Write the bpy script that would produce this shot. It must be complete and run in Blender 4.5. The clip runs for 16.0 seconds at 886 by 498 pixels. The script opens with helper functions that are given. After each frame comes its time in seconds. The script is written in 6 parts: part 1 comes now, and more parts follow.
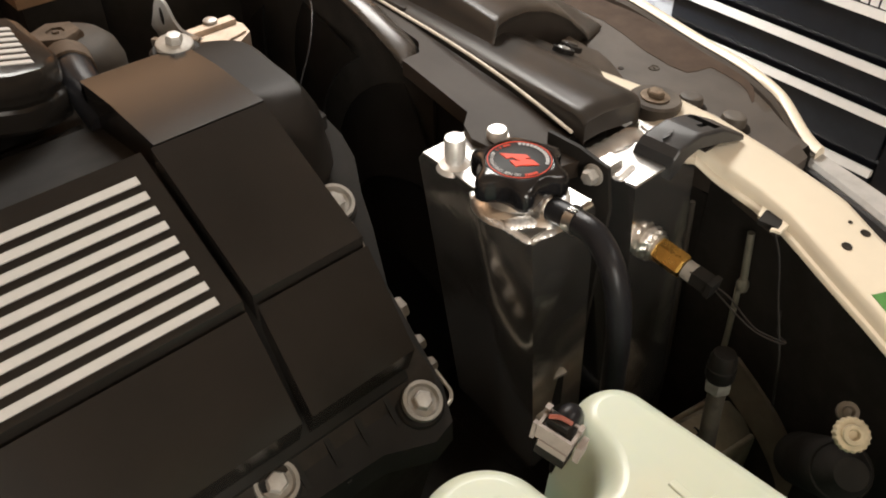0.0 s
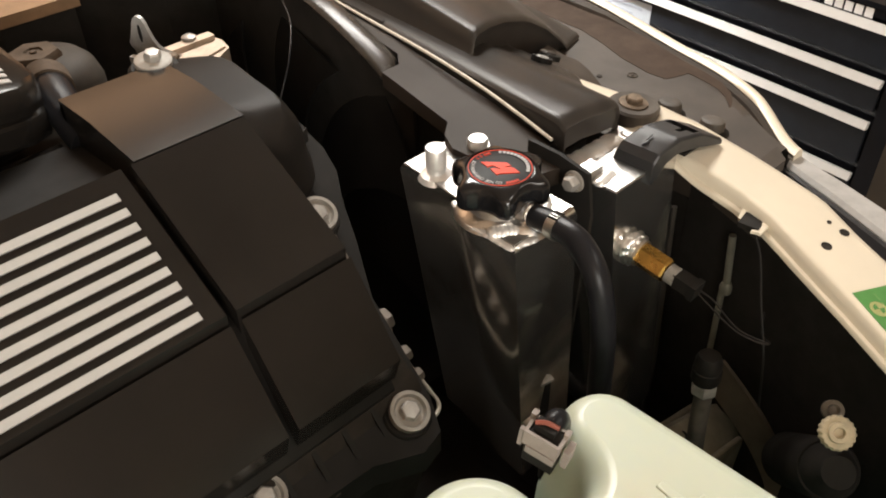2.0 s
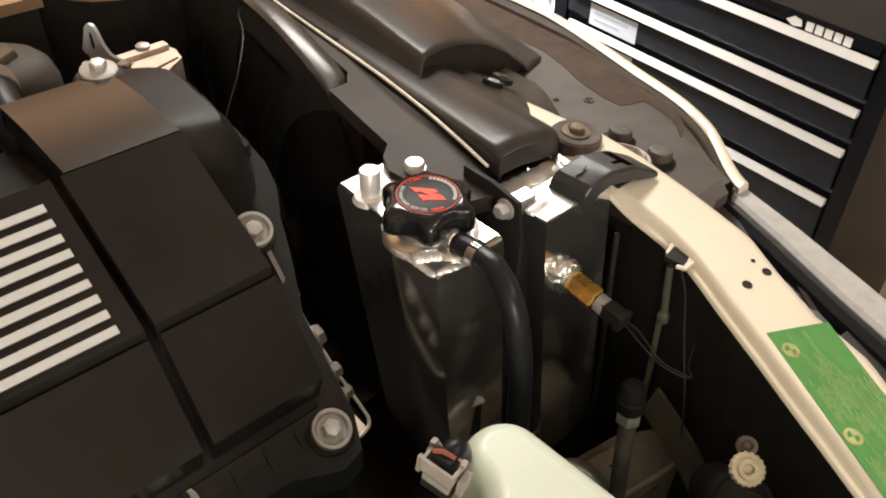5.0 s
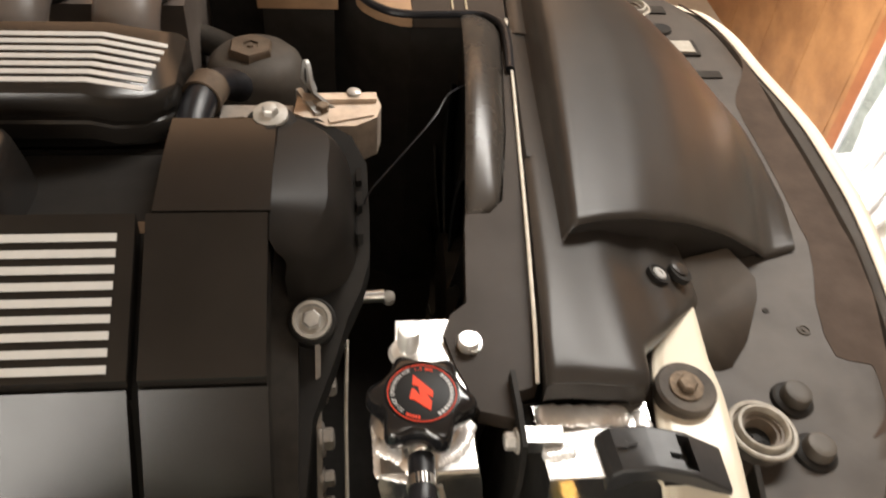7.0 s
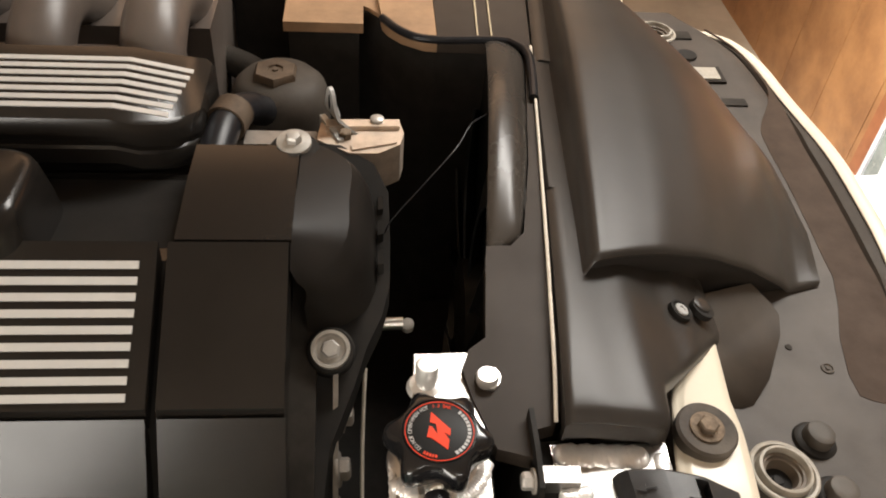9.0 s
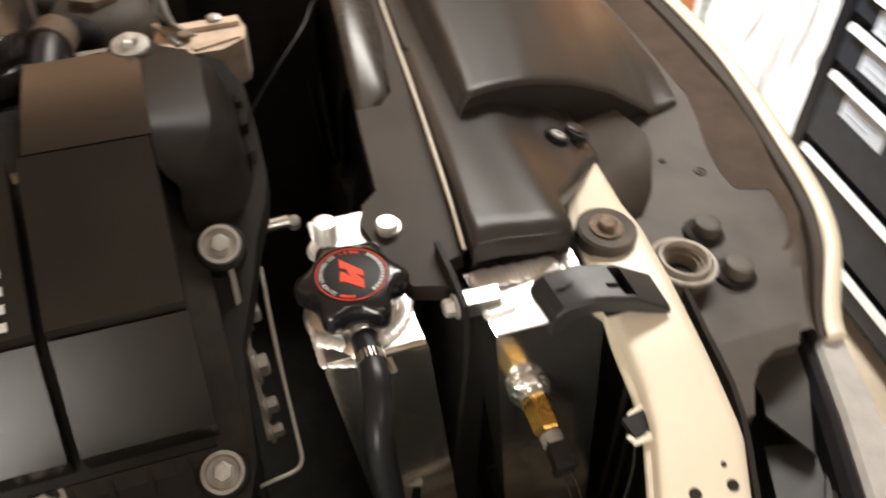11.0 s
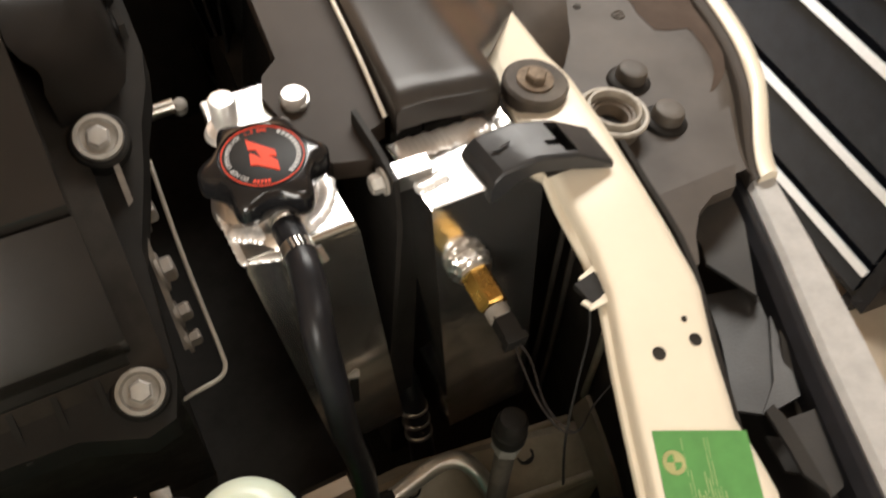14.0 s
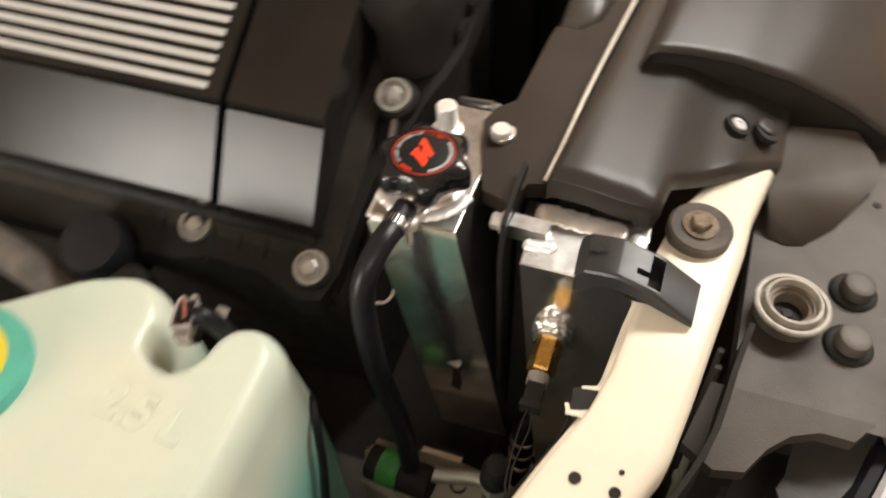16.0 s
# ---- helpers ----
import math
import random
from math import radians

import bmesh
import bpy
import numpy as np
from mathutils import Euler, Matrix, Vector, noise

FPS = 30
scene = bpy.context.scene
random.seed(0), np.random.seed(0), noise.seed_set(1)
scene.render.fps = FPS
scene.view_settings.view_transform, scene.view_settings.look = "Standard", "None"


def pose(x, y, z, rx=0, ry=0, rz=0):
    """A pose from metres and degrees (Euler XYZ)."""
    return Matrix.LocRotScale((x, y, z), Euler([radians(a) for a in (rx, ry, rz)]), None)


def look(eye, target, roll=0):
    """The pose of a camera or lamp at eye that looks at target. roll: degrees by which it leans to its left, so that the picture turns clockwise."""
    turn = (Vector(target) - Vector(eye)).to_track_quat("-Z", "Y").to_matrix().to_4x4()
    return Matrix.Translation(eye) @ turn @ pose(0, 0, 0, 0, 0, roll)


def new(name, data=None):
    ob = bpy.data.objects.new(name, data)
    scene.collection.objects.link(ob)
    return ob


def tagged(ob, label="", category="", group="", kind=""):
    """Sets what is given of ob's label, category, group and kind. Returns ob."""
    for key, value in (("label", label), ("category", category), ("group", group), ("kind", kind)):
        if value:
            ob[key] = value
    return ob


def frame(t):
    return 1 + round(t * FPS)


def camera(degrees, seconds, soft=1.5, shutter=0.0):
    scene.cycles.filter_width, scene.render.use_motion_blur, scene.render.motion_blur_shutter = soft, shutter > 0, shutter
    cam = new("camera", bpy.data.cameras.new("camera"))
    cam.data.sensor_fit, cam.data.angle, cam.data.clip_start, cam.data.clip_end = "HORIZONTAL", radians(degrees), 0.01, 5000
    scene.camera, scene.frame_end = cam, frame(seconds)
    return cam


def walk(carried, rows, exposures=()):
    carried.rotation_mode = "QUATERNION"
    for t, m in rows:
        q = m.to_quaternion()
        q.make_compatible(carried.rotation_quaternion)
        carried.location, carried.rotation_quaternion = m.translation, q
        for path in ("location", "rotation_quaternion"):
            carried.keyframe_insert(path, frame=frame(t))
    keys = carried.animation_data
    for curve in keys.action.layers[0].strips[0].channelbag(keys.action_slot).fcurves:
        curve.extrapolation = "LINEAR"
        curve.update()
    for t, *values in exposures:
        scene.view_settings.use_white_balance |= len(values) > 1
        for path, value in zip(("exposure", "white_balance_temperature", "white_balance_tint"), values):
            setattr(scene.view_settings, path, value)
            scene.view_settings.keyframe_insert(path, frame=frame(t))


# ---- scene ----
cam = camera(56.33, 16.0, soft=1.9, shutter=0.45)
PATH = [
    (0.0, -0.3523, -0.3139, 1.1145, 50.02, 0.56, -42.36),
    (0.5, -0.3559, -0.3146, 1.1147, 50.25, 0.20, -43.10),
    (1.0, -0.3559, -0.3175, 1.1213, 50.89, 0.59, -43.66),
    (1.5, -0.3515, -0.3192, 1.1188, 51.19, 0.87, -44.14),
    (2.0, -0.3524, -0.3172, 1.1130, 50.92, 1.08, -44.00),
    (2.5, -0.3432, -0.3274, 1.1221, 51.90, 1.09, -44.45),
    (3.0, -0.3256, -0.3409, 1.1206, 54.05, 0.58, -44.98),
    (3.5, -0.3314, -0.3375, 1.1036, 54.27, -0.26, -44.30),
    (3.7, -0.3297, -0.3360, 1.0971, 54.01, -0.57, -43.98),
    (5.8, -0.2771, -0.3870, 1.1866, 48.76, -0.23, -38.81),
    (6.0, -0.2391, -0.4047, 1.2027, 48.51, -0.74, -34.40),
    (6.5, -0.0574, -0.3678, 1.2158, 47.49, -2.69, -13.01),
    (7.0, -0.0459, -0.3131, 1.2299, 46.15, -3.90, -5.45),
    (7.5, -0.0580, -0.2744, 1.2287, 46.10, -3.57, -2.90),
    (8.0, -0.0532, -0.2869, 1.2430, 45.87, -3.79, -2.93),
    (8.2, -0.0489, -0.2897, 1.2438, 45.97, -3.95, -3.15),
    (10.5, -0.0459, -0.3360, 1.1922, 47.67, -2.19, -7.65),
    (11.0, -0.0669, -0.3494, 1.1685, 45.48, -0.98, -18.91),
    (11.5, -0.1337, -0.3431, 1.2076, 46.05, -1.36, -33.03),
    (12.0, -0.1921, -0.3645, 1.2234, 47.72, -2.29, -34.36),
    (12.5, -0.1960, -0.3875, 1.1964, 45.75, -3.35, -32.02),
    (13.0, -0.1692, -0.3913, 1.1927, 42.27, -3.27, -31.11),
    (13.5, -0.1443, -0.3587, 1.1976, 40.65, -3.63, -29.74),
    (14.0, -0.0746, -0.3093, 1.1250, 37.38, -2.95, -28.06),
    (14.5, -0.0721, -0.3025, 1.1083, 34.88, -2.24, -25.94),
    (15.0, -0.0773, -0.3125, 1.1224, 35.58, -2.05, -23.30),
    (15.5, 0.0116, -0.3292, 1.1598, 38.39, -0.77, -6.05),
    (16.0, 0.1597, -0.3851, 1.2001, 39.39, 1.78, 19.00),
]
walk(cam, [(t, pose(x, y, z, rx, ry, rz)) for t, x, y, z, rx, ry, rz in PATH],
     exposures=[(0.0, 0.52), (2.5, 0.56), (3.0, 0.66), (3.5, 0.60), (6.0, 0.63), (6.5, 0.65), (8.0, 0.47), (10.5, 0.50), (11.5, 0.64), (13.0, 0.56), (14.5, 0.70), (16.0, 0.74)])

# ---- light ----
def area(name, eye, target, sx, sy, power, col):
    d = bpy.data.lights.new(name, "AREA")
    d.shape, d.size, d.size_y, d.energy, d.color = "RECTANGLE", sx, sy, power, col
    ob = new(name, d)
    ob.matrix_world = look(eye, target)
    return ob


world = bpy.data.worlds.new("room_air")
world.use_nodes = True
world.node_tree.nodes["Background"].inputs[0].default_value = (0.9, 0.8, 0.7, 1)
world.node_tree.nodes["Background"].inputs[1].default_value = 0.02
scene.world = world
area("ceiling_light_front", (0.95, 1.1, 2.12), (0.95, 1.0, 0), 1.5, 0.35, 48, (1.0, 0.96, 0.90))
# Unseen fill strip added to light the welds and bay from the near side.
area("near_fill_light", (0.55, -1.25, 2.12), (0.55, -1.20, 0), 1.2, 0.15, 8, (1.0, 0.94, 0.86))
# Unseen panel added for the warm wood tones that the covers mirror.
area("warm_rear_fill", (0.05, 2.75, 2.12), (0.05, 2.5, 0), 2.2, 0.9, 12, (1.0, 0.58, 0.32))
# Unseen narrow spot added only to whiten the wrapped film.
spot = area("film_fill_spot", (0.70, 1.55, 2.12), (1.62, 1.52, 0.1), 0.3, 0.5, 27, (1.0, 0.98, 0.95))
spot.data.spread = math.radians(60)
area("side_window", (-1.78, -3.05, 1.36), (-1.48, 0, 1.1), 1.9, 1.2, 100, (1.0, 0.95, 0.87))


# ---- materials ----
def M(name, col, rough=0.5, metal=0.0, var=0.25, scale=30.0, bump=0.1, bscale=500.0, col2=None, spec=0.5, rvar=0.12, dust=0.0, trans=0.0, sss=0.0):
    m = bpy.data.materials.new(name)
    m.use_nodes = True
    nt = m.node_tree
    b = nt.nodes["Principled BSDF"]
    tc = nt.nodes.new("ShaderNodeTexCoord")
    n1 = nt.nodes.new("ShaderNodeTexNoise")
    n1.inputs["Scale"].default_value, n1.inputs["Detail"].default_value, n1.inputs["Roughness"].default_value = scale, 6, 0.6
    nt.links.new(tc.outputs["Object"], n1.inputs["Vector"])
    n2 = nt.nodes.new("ShaderNodeTexNoise")
    n2.inputs["Scale"].default_value, n2.inputs["Detail"].default_value = bscale, 3
    nt.links.new(tc.outputs["Object"], n2.inputs["Vector"])
    mix = nt.nodes.new("ShaderNodeMix")
    mix.data_type = "RGBA"
    c2 = col2 or tuple(c * (1 - var) for c in col)
    mix.inputs[6].default_value, mix.inputs[7].default_value = (*col, 1), (*c2, 1)
    ramp = nt.nodes.new("ShaderNodeMapRange")
    ramp.inputs[1].default_value, ramp.inputs[2].default_value = 0.35, 0.68
    nt.links.new(n1.outputs["Fac"], ramp.inputs[0])
    nt.links.new(ramp.outputs[0], mix.inputs[0])
    out = mix.outputs[2]
    if dust > 0:
        dm = nt.nodes.new("ShaderNodeMix")
        dm.data_type = "RGBA"
        dm.inputs[7].default_value = (0.36, 0.31, 0.25, 1)
        n3 = nt.nodes.new("ShaderNodeTexNoise")
        n3.inputs["Scale"].default_value, n3.inputs["Detail"].default_value = scale * 0.4, 8
        nt.links.new(tc.outputs["Object"], n3.inputs["Vector"])
        mr = nt.nodes.new("ShaderNodeMapRange")
        mr.inputs[1].default_value, mr.inputs[2].default_value, mr.inputs[4].default_value = 0.4, 0.75, dust
        nt.links.new(n3.outputs["Fac"], mr.inputs[0])
        nt.links.new(mr.outputs[0], dm.inputs[0])
        nt.links.new(out, dm.inputs[6])
        out = dm.outputs[2]
    nt.links.new(out, b.inputs["Base Color"])
    rr = nt.nodes.new("ShaderNodeMapRange")
    rr.inputs[3].default_value, rr.inputs[4].default_value = max(0.02, rough - rvar), min(1, rough + rvar)
    nt.links.new(n1.outputs["Fac"], rr.inputs[0])
    nt.links.new(rr.outputs[0], b.inputs["Roughness"])
    b.inputs["Metallic"].default_value = metal
    b.inputs["Specular IOR Level"].default_value = spec
    if trans:
        b.inputs["Transmission Weight"].default_value = trans
    if sss:
        b.inputs["Subsurface Weight"].default_value = sss
        b.inputs["Subsurface Radius"].default_value = (0.02, 0.02, 0.015)
    if bump:
        bp = nt.nodes.new("ShaderNodeBump")
        bp.inputs["Strength"].default_value, bp.inputs["Distance"].default_value = bump, 0.001
        nt.links.new(n2.outputs["Fac"], bp.inputs["Height"])
        nt.links.new(bp.outputs["Normal"], b.inputs["Normal"])
    return m


COVER = M("satin_black_cover_plastic", (0.0125, 0.0108, 0.0095), 0.22, rvar=0.05, var=0.25, scale=14, bump=0.04, bscale=1400, dust=0.016, spec=0.28)
COVERFRONT = M("worn_black_front_cover_plastic", (0.0145, 0.0125, 0.011), 0.44, rvar=0.05, var=0.2, scale=14, bump=0.05, bscale=1200, dust=0.03, spec=0.13)
LIP = M("smooth_grey_lip_plastic", (0.040, 0.034, 0.029), 0.27, rvar=0.05, var=0.2, scale=12, bump=0.04, bscale=1400, dust=0.05, spec=0.32)
TRIM = M("grained_grey_black_trim_plastic", (0.032, 0.0277, 0.0242), 0.33, rvar=0.05, var=0.25, scale=12, bump=0.06, bscale=1500, dust=0.05, spec=0.22)
PANEL = M("dusty_grey_panel_plastic", (0.047, 0.0365, 0.0285), 0.55, var=0.3, scale=18, bump=0.2, bscale=900, dust=0.10, spec=0.35)
BLACK = M("matt_black_plastic", (0.015, 0.0135, 0.012), 0.6, var=0.3, scale=30, bump=0.1, dust=0.015, spec=0.17)
DEEP = M("sooty_black_metal", (0.034, 0.029, 0.024), 0.7, var=0.4, scale=40, bump=0.2, bscale=200, spec=0.12)
RUBBER = M("black_rubber", (0.014, 0.014, 0.016), 0.33, var=0.3, scale=60, bump=0.08, bscale=700, spec=0.20)
OLDRUB = M("dusty_aged_rubber", (0.060, 0.050, 0.042), 0.8, var=0.4, scale=60, bump=0.3, bscale=400, dust=0.3)
WHITE = M("pale_silver_stripe_paint", (0.45, 0.44, 0.42), 0.45, var=0.08, scale=50, bump=0.05)
MIRROR = M("polished_aluminium", (0.82, 0.80, 0.77), 0.16, 0.97, var=0.2, scale=40, bump=0.42, bscale=38, rvar=0.10)
FOLD = M("black_folded_plastic", (0.026, 0.024, 0.022), 0.5, var=0.25, scale=25, bump=0.15, bscale=600, dust=0.06, spec=0.4)
SUBFRAME = M("dusty_grey_metal", (0.33, 0.28, 0.21), 0.5, 0.1, var=0.4, scale=25, bump=0.3, bscale=300, dust=0.2)
DUSTY = M("dusty_dark_brown_plastic", (0.055, 0.046, 0.037), 0.6, var=0.5, scale=22, bump=0.2, bscale=400, dust=0.12)
# Near-black plastic, also used to paint shade in openings and under the brace.
VOID = M("black_plastic_and_painted_shade", (0.024, 0.021, 0.018), 0.75, var=0.3, scale=40, bump=0.1, bscale=300, spec=0.15)
# Tan holds the warm wood light mirrored by the far parts.
WARMTAN = M("warm_reflection_tan_plastic", (0.30, 0.185, 0.105), 0.42, var=0.3, scale=30, bump=0.2, bscale=400)
PLATE = M("scuffed_aluminium_plate", (0.52, 0.51, 0.49), 0.31, 0.95, var=0.40, scale=60, bump=0.5, bscale=70, rvar=0.12)
SHROUD = M("dark_brown_shroud_plastic", (0.037, 0.0285, 0.0225), 0.48, rvar=0.08, var=0.25, scale=14, bump=0.08, bscale=1200, dust=0.04, spec=0.12)
ROD = M("dull_bright_rod", (0.55, 0.50, 0.42), 0.4, 0.15, var=0.2, scale=90, bump=0.1)
CAPPRINT = M("worn_grey_print", (0.50, 0.50, 0.50), 0.5, var=0.3, scale=200, bump=0)
GROOVE = M("brown_groove_plastic", (0.060, 0.040, 0.028), 0.6, spec=0.1, var=0.3, scale=30, bump=0.1)
RINGGREY = M("grey_nylon_ring", (0.37, 0.335, 0.28), 0.5, var=0.3, scale=120, bump=0.15)
FANBLACK = M("satin_black_fan_plastic", (0.014, 0.013, 0.012), 0.34, var=0.3, scale=30, bump=0.05, spec=0.3)
DISC = M("matt_black_label", (0.012, 0.012, 0.012), 0.45, var=0.2, scale=60, bump=0.05, spec=0.15)
ALU = M("brushed_aluminium", (0.84, 0.82, 0.79), 0.33, 1.0, var=0.10, scale=60, bump=0.10, bscale=350, rvar=0.1)
WELD = M("weld_bead_aluminium", (0.88, 0.87, 0.85), 0.33, 0.55, var=0.12, scale=120, bump=0.2, bscale=500)
ALUCAST = M("cast_aluminium", (0.55, 0.45, 0.36), 0.50, 0.55, var=0.3, scale=50, bump=0.35, bscale=500)
ALUDULL = M("dull_cast_aluminium", (0.26, 0.23, 0.20), 0.6, 0.5, var=0.3, scale=50, bump=0.35, bscale=500)
EYEZINC = M("dull_blue_grey_zinc", (0.46, 0.46, 0.45), 0.42, 0.35, var=0.3, scale=70, bump=0.2, bscale=500)
STEEL = M("zinc_plated_steel", (0.62, 0.60, 0.56), 0.32, 1.0, var=0.25, scale=90, bump=0.15, bscale=600)
WASHER = M("dull_grey_washer", (0.33, 0.305, 0.27), 0.5, 0.15, var=0.3, scale=90, bump=0.2)
ZINC = M("bright_zinc_nut", (0.42, 0.40, 0.37), 0.42, 0.45, var=0.25, scale=120, bump=0.15, bscale=600)
RUST = M("rusty_bolt", (0.20, 0.15, 0.105), 0.7, 0.5, var=0.5, scale=150, bump=0.4, bscale=600)
BRASS = M("brass", (0.72, 0.43, 0.12), 0.28, 1.0, var=0.25, scale=90, bump=0.1)
CREAM = M("cream_car_paint", (0.70, 0.63, 0.505), 0.35, var=0.06, scale=20, bump=0.04, bscale=300, dust=0.05)
GREEN = M("green_sticker_paper", (0.085, 0.26, 0.065), 0.5, var=0.2, scale=60, bump=0.03)
YELLOW = M("pale_yellow_print", (0.62, 0.60, 0.28), 0.5, var=0.1, scale=60, bump=0)
PALEPRINT = M("faded_yellow_green_print", (0.36, 0.46, 0.20), 0.5, var=0.2, scale=200, bump=0)
RED = M("orange_red_print", (0.72, 0.055, 0.018), 0.45, var=0.12, scale=60, bump=0, spec=0.15)
PRINT = M("white_print", (0.75, 0.75, 0.75), 0.4, var=0.05, scale=60, bump=0)
GLOSS = M("glossy_black_cap_plastic", (0.010, 0.010, 0.011), 0.16, var=0.2, scale=40, bump=0.02, rvar=0.05)
def milky(name):
    m = M(name, (0.60, 0.61, 0.495), 0.34, col2=(0.50, 0.59, 0.50), scale=7, bump=0.06, bscale=250, sss=0.5)
    nt = m.node_tree
    b = nt.nodes["Principled BSDF"]
    old = b.inputs["Base Color"].links[0].from_socket
    tc = nt.nodes.new("ShaderNodeTexCoord")
    sep = nt.nodes.new("ShaderNodeSeparateXYZ")
    nt.links.new(tc.outputs["Object"], sep.inputs[0])
    wob = nt.nodes.new("ShaderNodeTexNoise")
    wob.inputs["Scale"].default_value = 9.0
    nt.links.new(tc.outputs["Object"], wob.inputs["Vector"])
    add = nt.nodes.new("ShaderNodeMath")
    add.operation = "MULTIPLY_ADD"
    add.inputs[1].default_value = 0.05
    nt.links.new(wob.outputs["Fac"], add.inputs[0])
    nt.links.new(sep.outputs["Z"], add.inputs[2])
    level = nt.nodes.new("ShaderNodeMapRange")
    level.inputs[1].default_value, level.inputs[2].default_value = 0.262, 0.185
    nt.links.new(add.outputs[0], level.inputs[0])
    mix = nt.nodes.new("ShaderNodeMix")
    mix.data_type = "RGBA"
    mix.inputs[7].default_value = (0.20, 0.46, 0.38, 1)
    nt.links.new(level.outputs[0], mix.inputs[0])
    nt.links.new(old, mix.inputs[6])
    nt.links.new(mix.outputs[2], b.inputs["Base Color"])
    return m


MILKY = milky("milky_translucent_polyethylene_over_teal_fluid")
TEAL = M("teal_tank_collar", (0.10, 0.42, 0.33), 0.45, var=0.15, scale=40, bump=0.05)
LEMON = M("yellow_filler_cap", (0.80, 0.58, 0.03), 0.4, var=0.1, scale=40, bump=0.05)
SEALWHITE = M("off_white_rubber_bead", (0.68, 0.62, 0.52), 0.5, var=0.2, scale=120, bump=0.1)
IVORY = M("ivory_nylon", (0.55, 0.46, 0.31), 0.5, var=0.3, scale=120, bump=0.15)
GREYCON = M("grey_connector_plastic", (0.30, 0.262, 0.235), 0.5, var=0.2, scale=80, bump=0.1)
GREYWIRE = M("grey_brown_wire_insulation", (0.032, 0.027, 0.024), 0.6, spec=0.12, var=0.3, scale=80, bump=0.05)
REDWIRE = M("red_wire_insulation", (0.24, 0.06, 0.035), 0.45, var=0.2, scale=80, bump=0.05)
LENS = M("ribbed_headlamp_lens", (0.42, 0.41, 0.395), 0.35, var=0.2, scale=60, bump=0.2, bscale=300)
TOOLBLACK = M("black_powder_coat", (0.007, 0.008, 0.011), 0.22, rvar=0.06, spec=0.16, var=0.25, scale=16, bump=0.05, bscale=700)
DRAWER = M("blue_black_drawer_paint", (0.017, 0.021, 0.028), 0.24, rvar=0.06, spec=0.2, var=0.25, scale=16, bump=0.05, bscale=700)
PULL = M("bare_aluminium_pull", (0.72, 0.72, 0.71), 0.35, 0.3, var=0.06, scale=40, bump=0.03)
PAPER = M("paper_label", (0.40, 0.44, 0.49), 0.7, var=0.06, scale=60, bump=0.03)
INK = M("grey_ink", (0.30, 0.33, 0.38), 0.7, var=0.1, bump=0)
CONCRETE = M("painted_garage_floor", (0.44, 0.37, 0.28), 0.5, var=0.25, scale=5, bump=0.2, bscale=150)
WALL = M("painted_plaster_wall", (0.48, 0.39, 0.30), 0.8, var=0.1, scale=4, bump=0.2, bscale=150)
CEIL = M("brown_ceiling_board", (0.72, 0.60, 0.48), 0.9, var=0.08, scale=4, bump=0.1, bscale=150)
WOOD = M("varnished_brown_wood", (0.42, 0.21, 0.085), 0.38, var=0.45, scale=6, bump=0.1, bscale=120, col2=(0.24, 0.11, 0.045))
WOODRED = M("red_brown_wood_post", (0.33, 0.12, 0.05), 0.45, var=0.3, scale=9, bump=0.1, bscale=120)
FILM = M("white_plastic_film", (0.70, 0.71, 0.73), 0.22, var=0.22, scale=20, bump=0.6, bscale=45)
PANE = M("dull_grey_green_sheet", (0.26, 0.29, 0.27), 0.25, var=0.35, scale=14, bump=0.1, bscale=120)
PIPE = M("grey_metal_pipe", (0.52, 0.49, 0.44), 0.32, 0.7, var=0.2, scale=50, bump=0.15)
STAY = M("dull_grey_green_metal", (0.22, 0.205, 0.16), 0.5, 0.2, var=0.3, scale=60, bump=0.2, bscale=400)
STRAP = M("dusty_brown_steel_strap", (0.15, 0.118, 0.088), 0.6, var=0.4, scale=25, bump=0.2, bscale=300, dust=0.1)
DUSTCAP = M("dusty_brown_cap_plastic", (0.085, 0.058, 0.038), 0.7, var=0.4, scale=60, bump=0.3, bscale=400, dust=0.15, spec=0.2)
SOOT = M("dusty_dark_housing_plastic", (0.045, 0.037, 0.030), 0.62, var=0.35, scale=30, bump=0.2, bscale=400, dust=0.10, spec=0.2)
DARKGREEN = M("green_hose_sleeve", (0.04, 0.22, 0.04), 0.45, var=0.4, scale=90, bump=0.2)
PANELBROWN = M("dusty_brown_lip_plastic", (0.045, 0.036, 0.029), 0.6, var=0.25, scale=14, bump=0.2, bscale=700, dust=0.05, spec=0.18)
CLIPGREY = M("worn_black_clip_plastic", (0.024, 0.024, 0.025), 0.42, var=0.25, scale=60, bump=0.1, bscale=900)
MANIFOLD = M("brown_black_manifold_plastic", (0.085, 0.068, 0.058), 0.4, var=0.25, scale=20, bump=0.15, bscale=700, dust=0.12)


# ---- mesh helpers ----
def V3(p):
    return Vector(p)


def quad_strip(bm, a, b, closed=True):
    n = len(a)
    for i in range(n if closed else n - 1):
        bm.faces.new((a[i], a[(i + 1) % n], b[(i + 1) % n], b[i]))


def loft(bm, rings, cap0=True, cap1=True, closed=True):
    vs = [[bm.verts.new(p) for p in r] for r in rings]
    for a, b in zip(vs, vs[1:]):
        quad_strip(bm, a, b, closed)
    if cap0 and closed:
        bm.faces.new(list(reversed(vs[0])))
    if cap1 and closed:
        bm.faces.new(vs[-1])
    return vs


def prism(bm, pts, vec):
    vec = V3(vec)
    return loft(bm, [[V3(p) for p in pts], [V3(p) + vec for p in pts]])


def box(bm, a, b):
    x0, y0, z0 = a
    x1, y1, z1 = b
    prism(bm, [(x0, y0, z0), (x1, y0, z0), (x1, y1, z0), (x0, y1, z0)], (0, 0, z1 - z0))


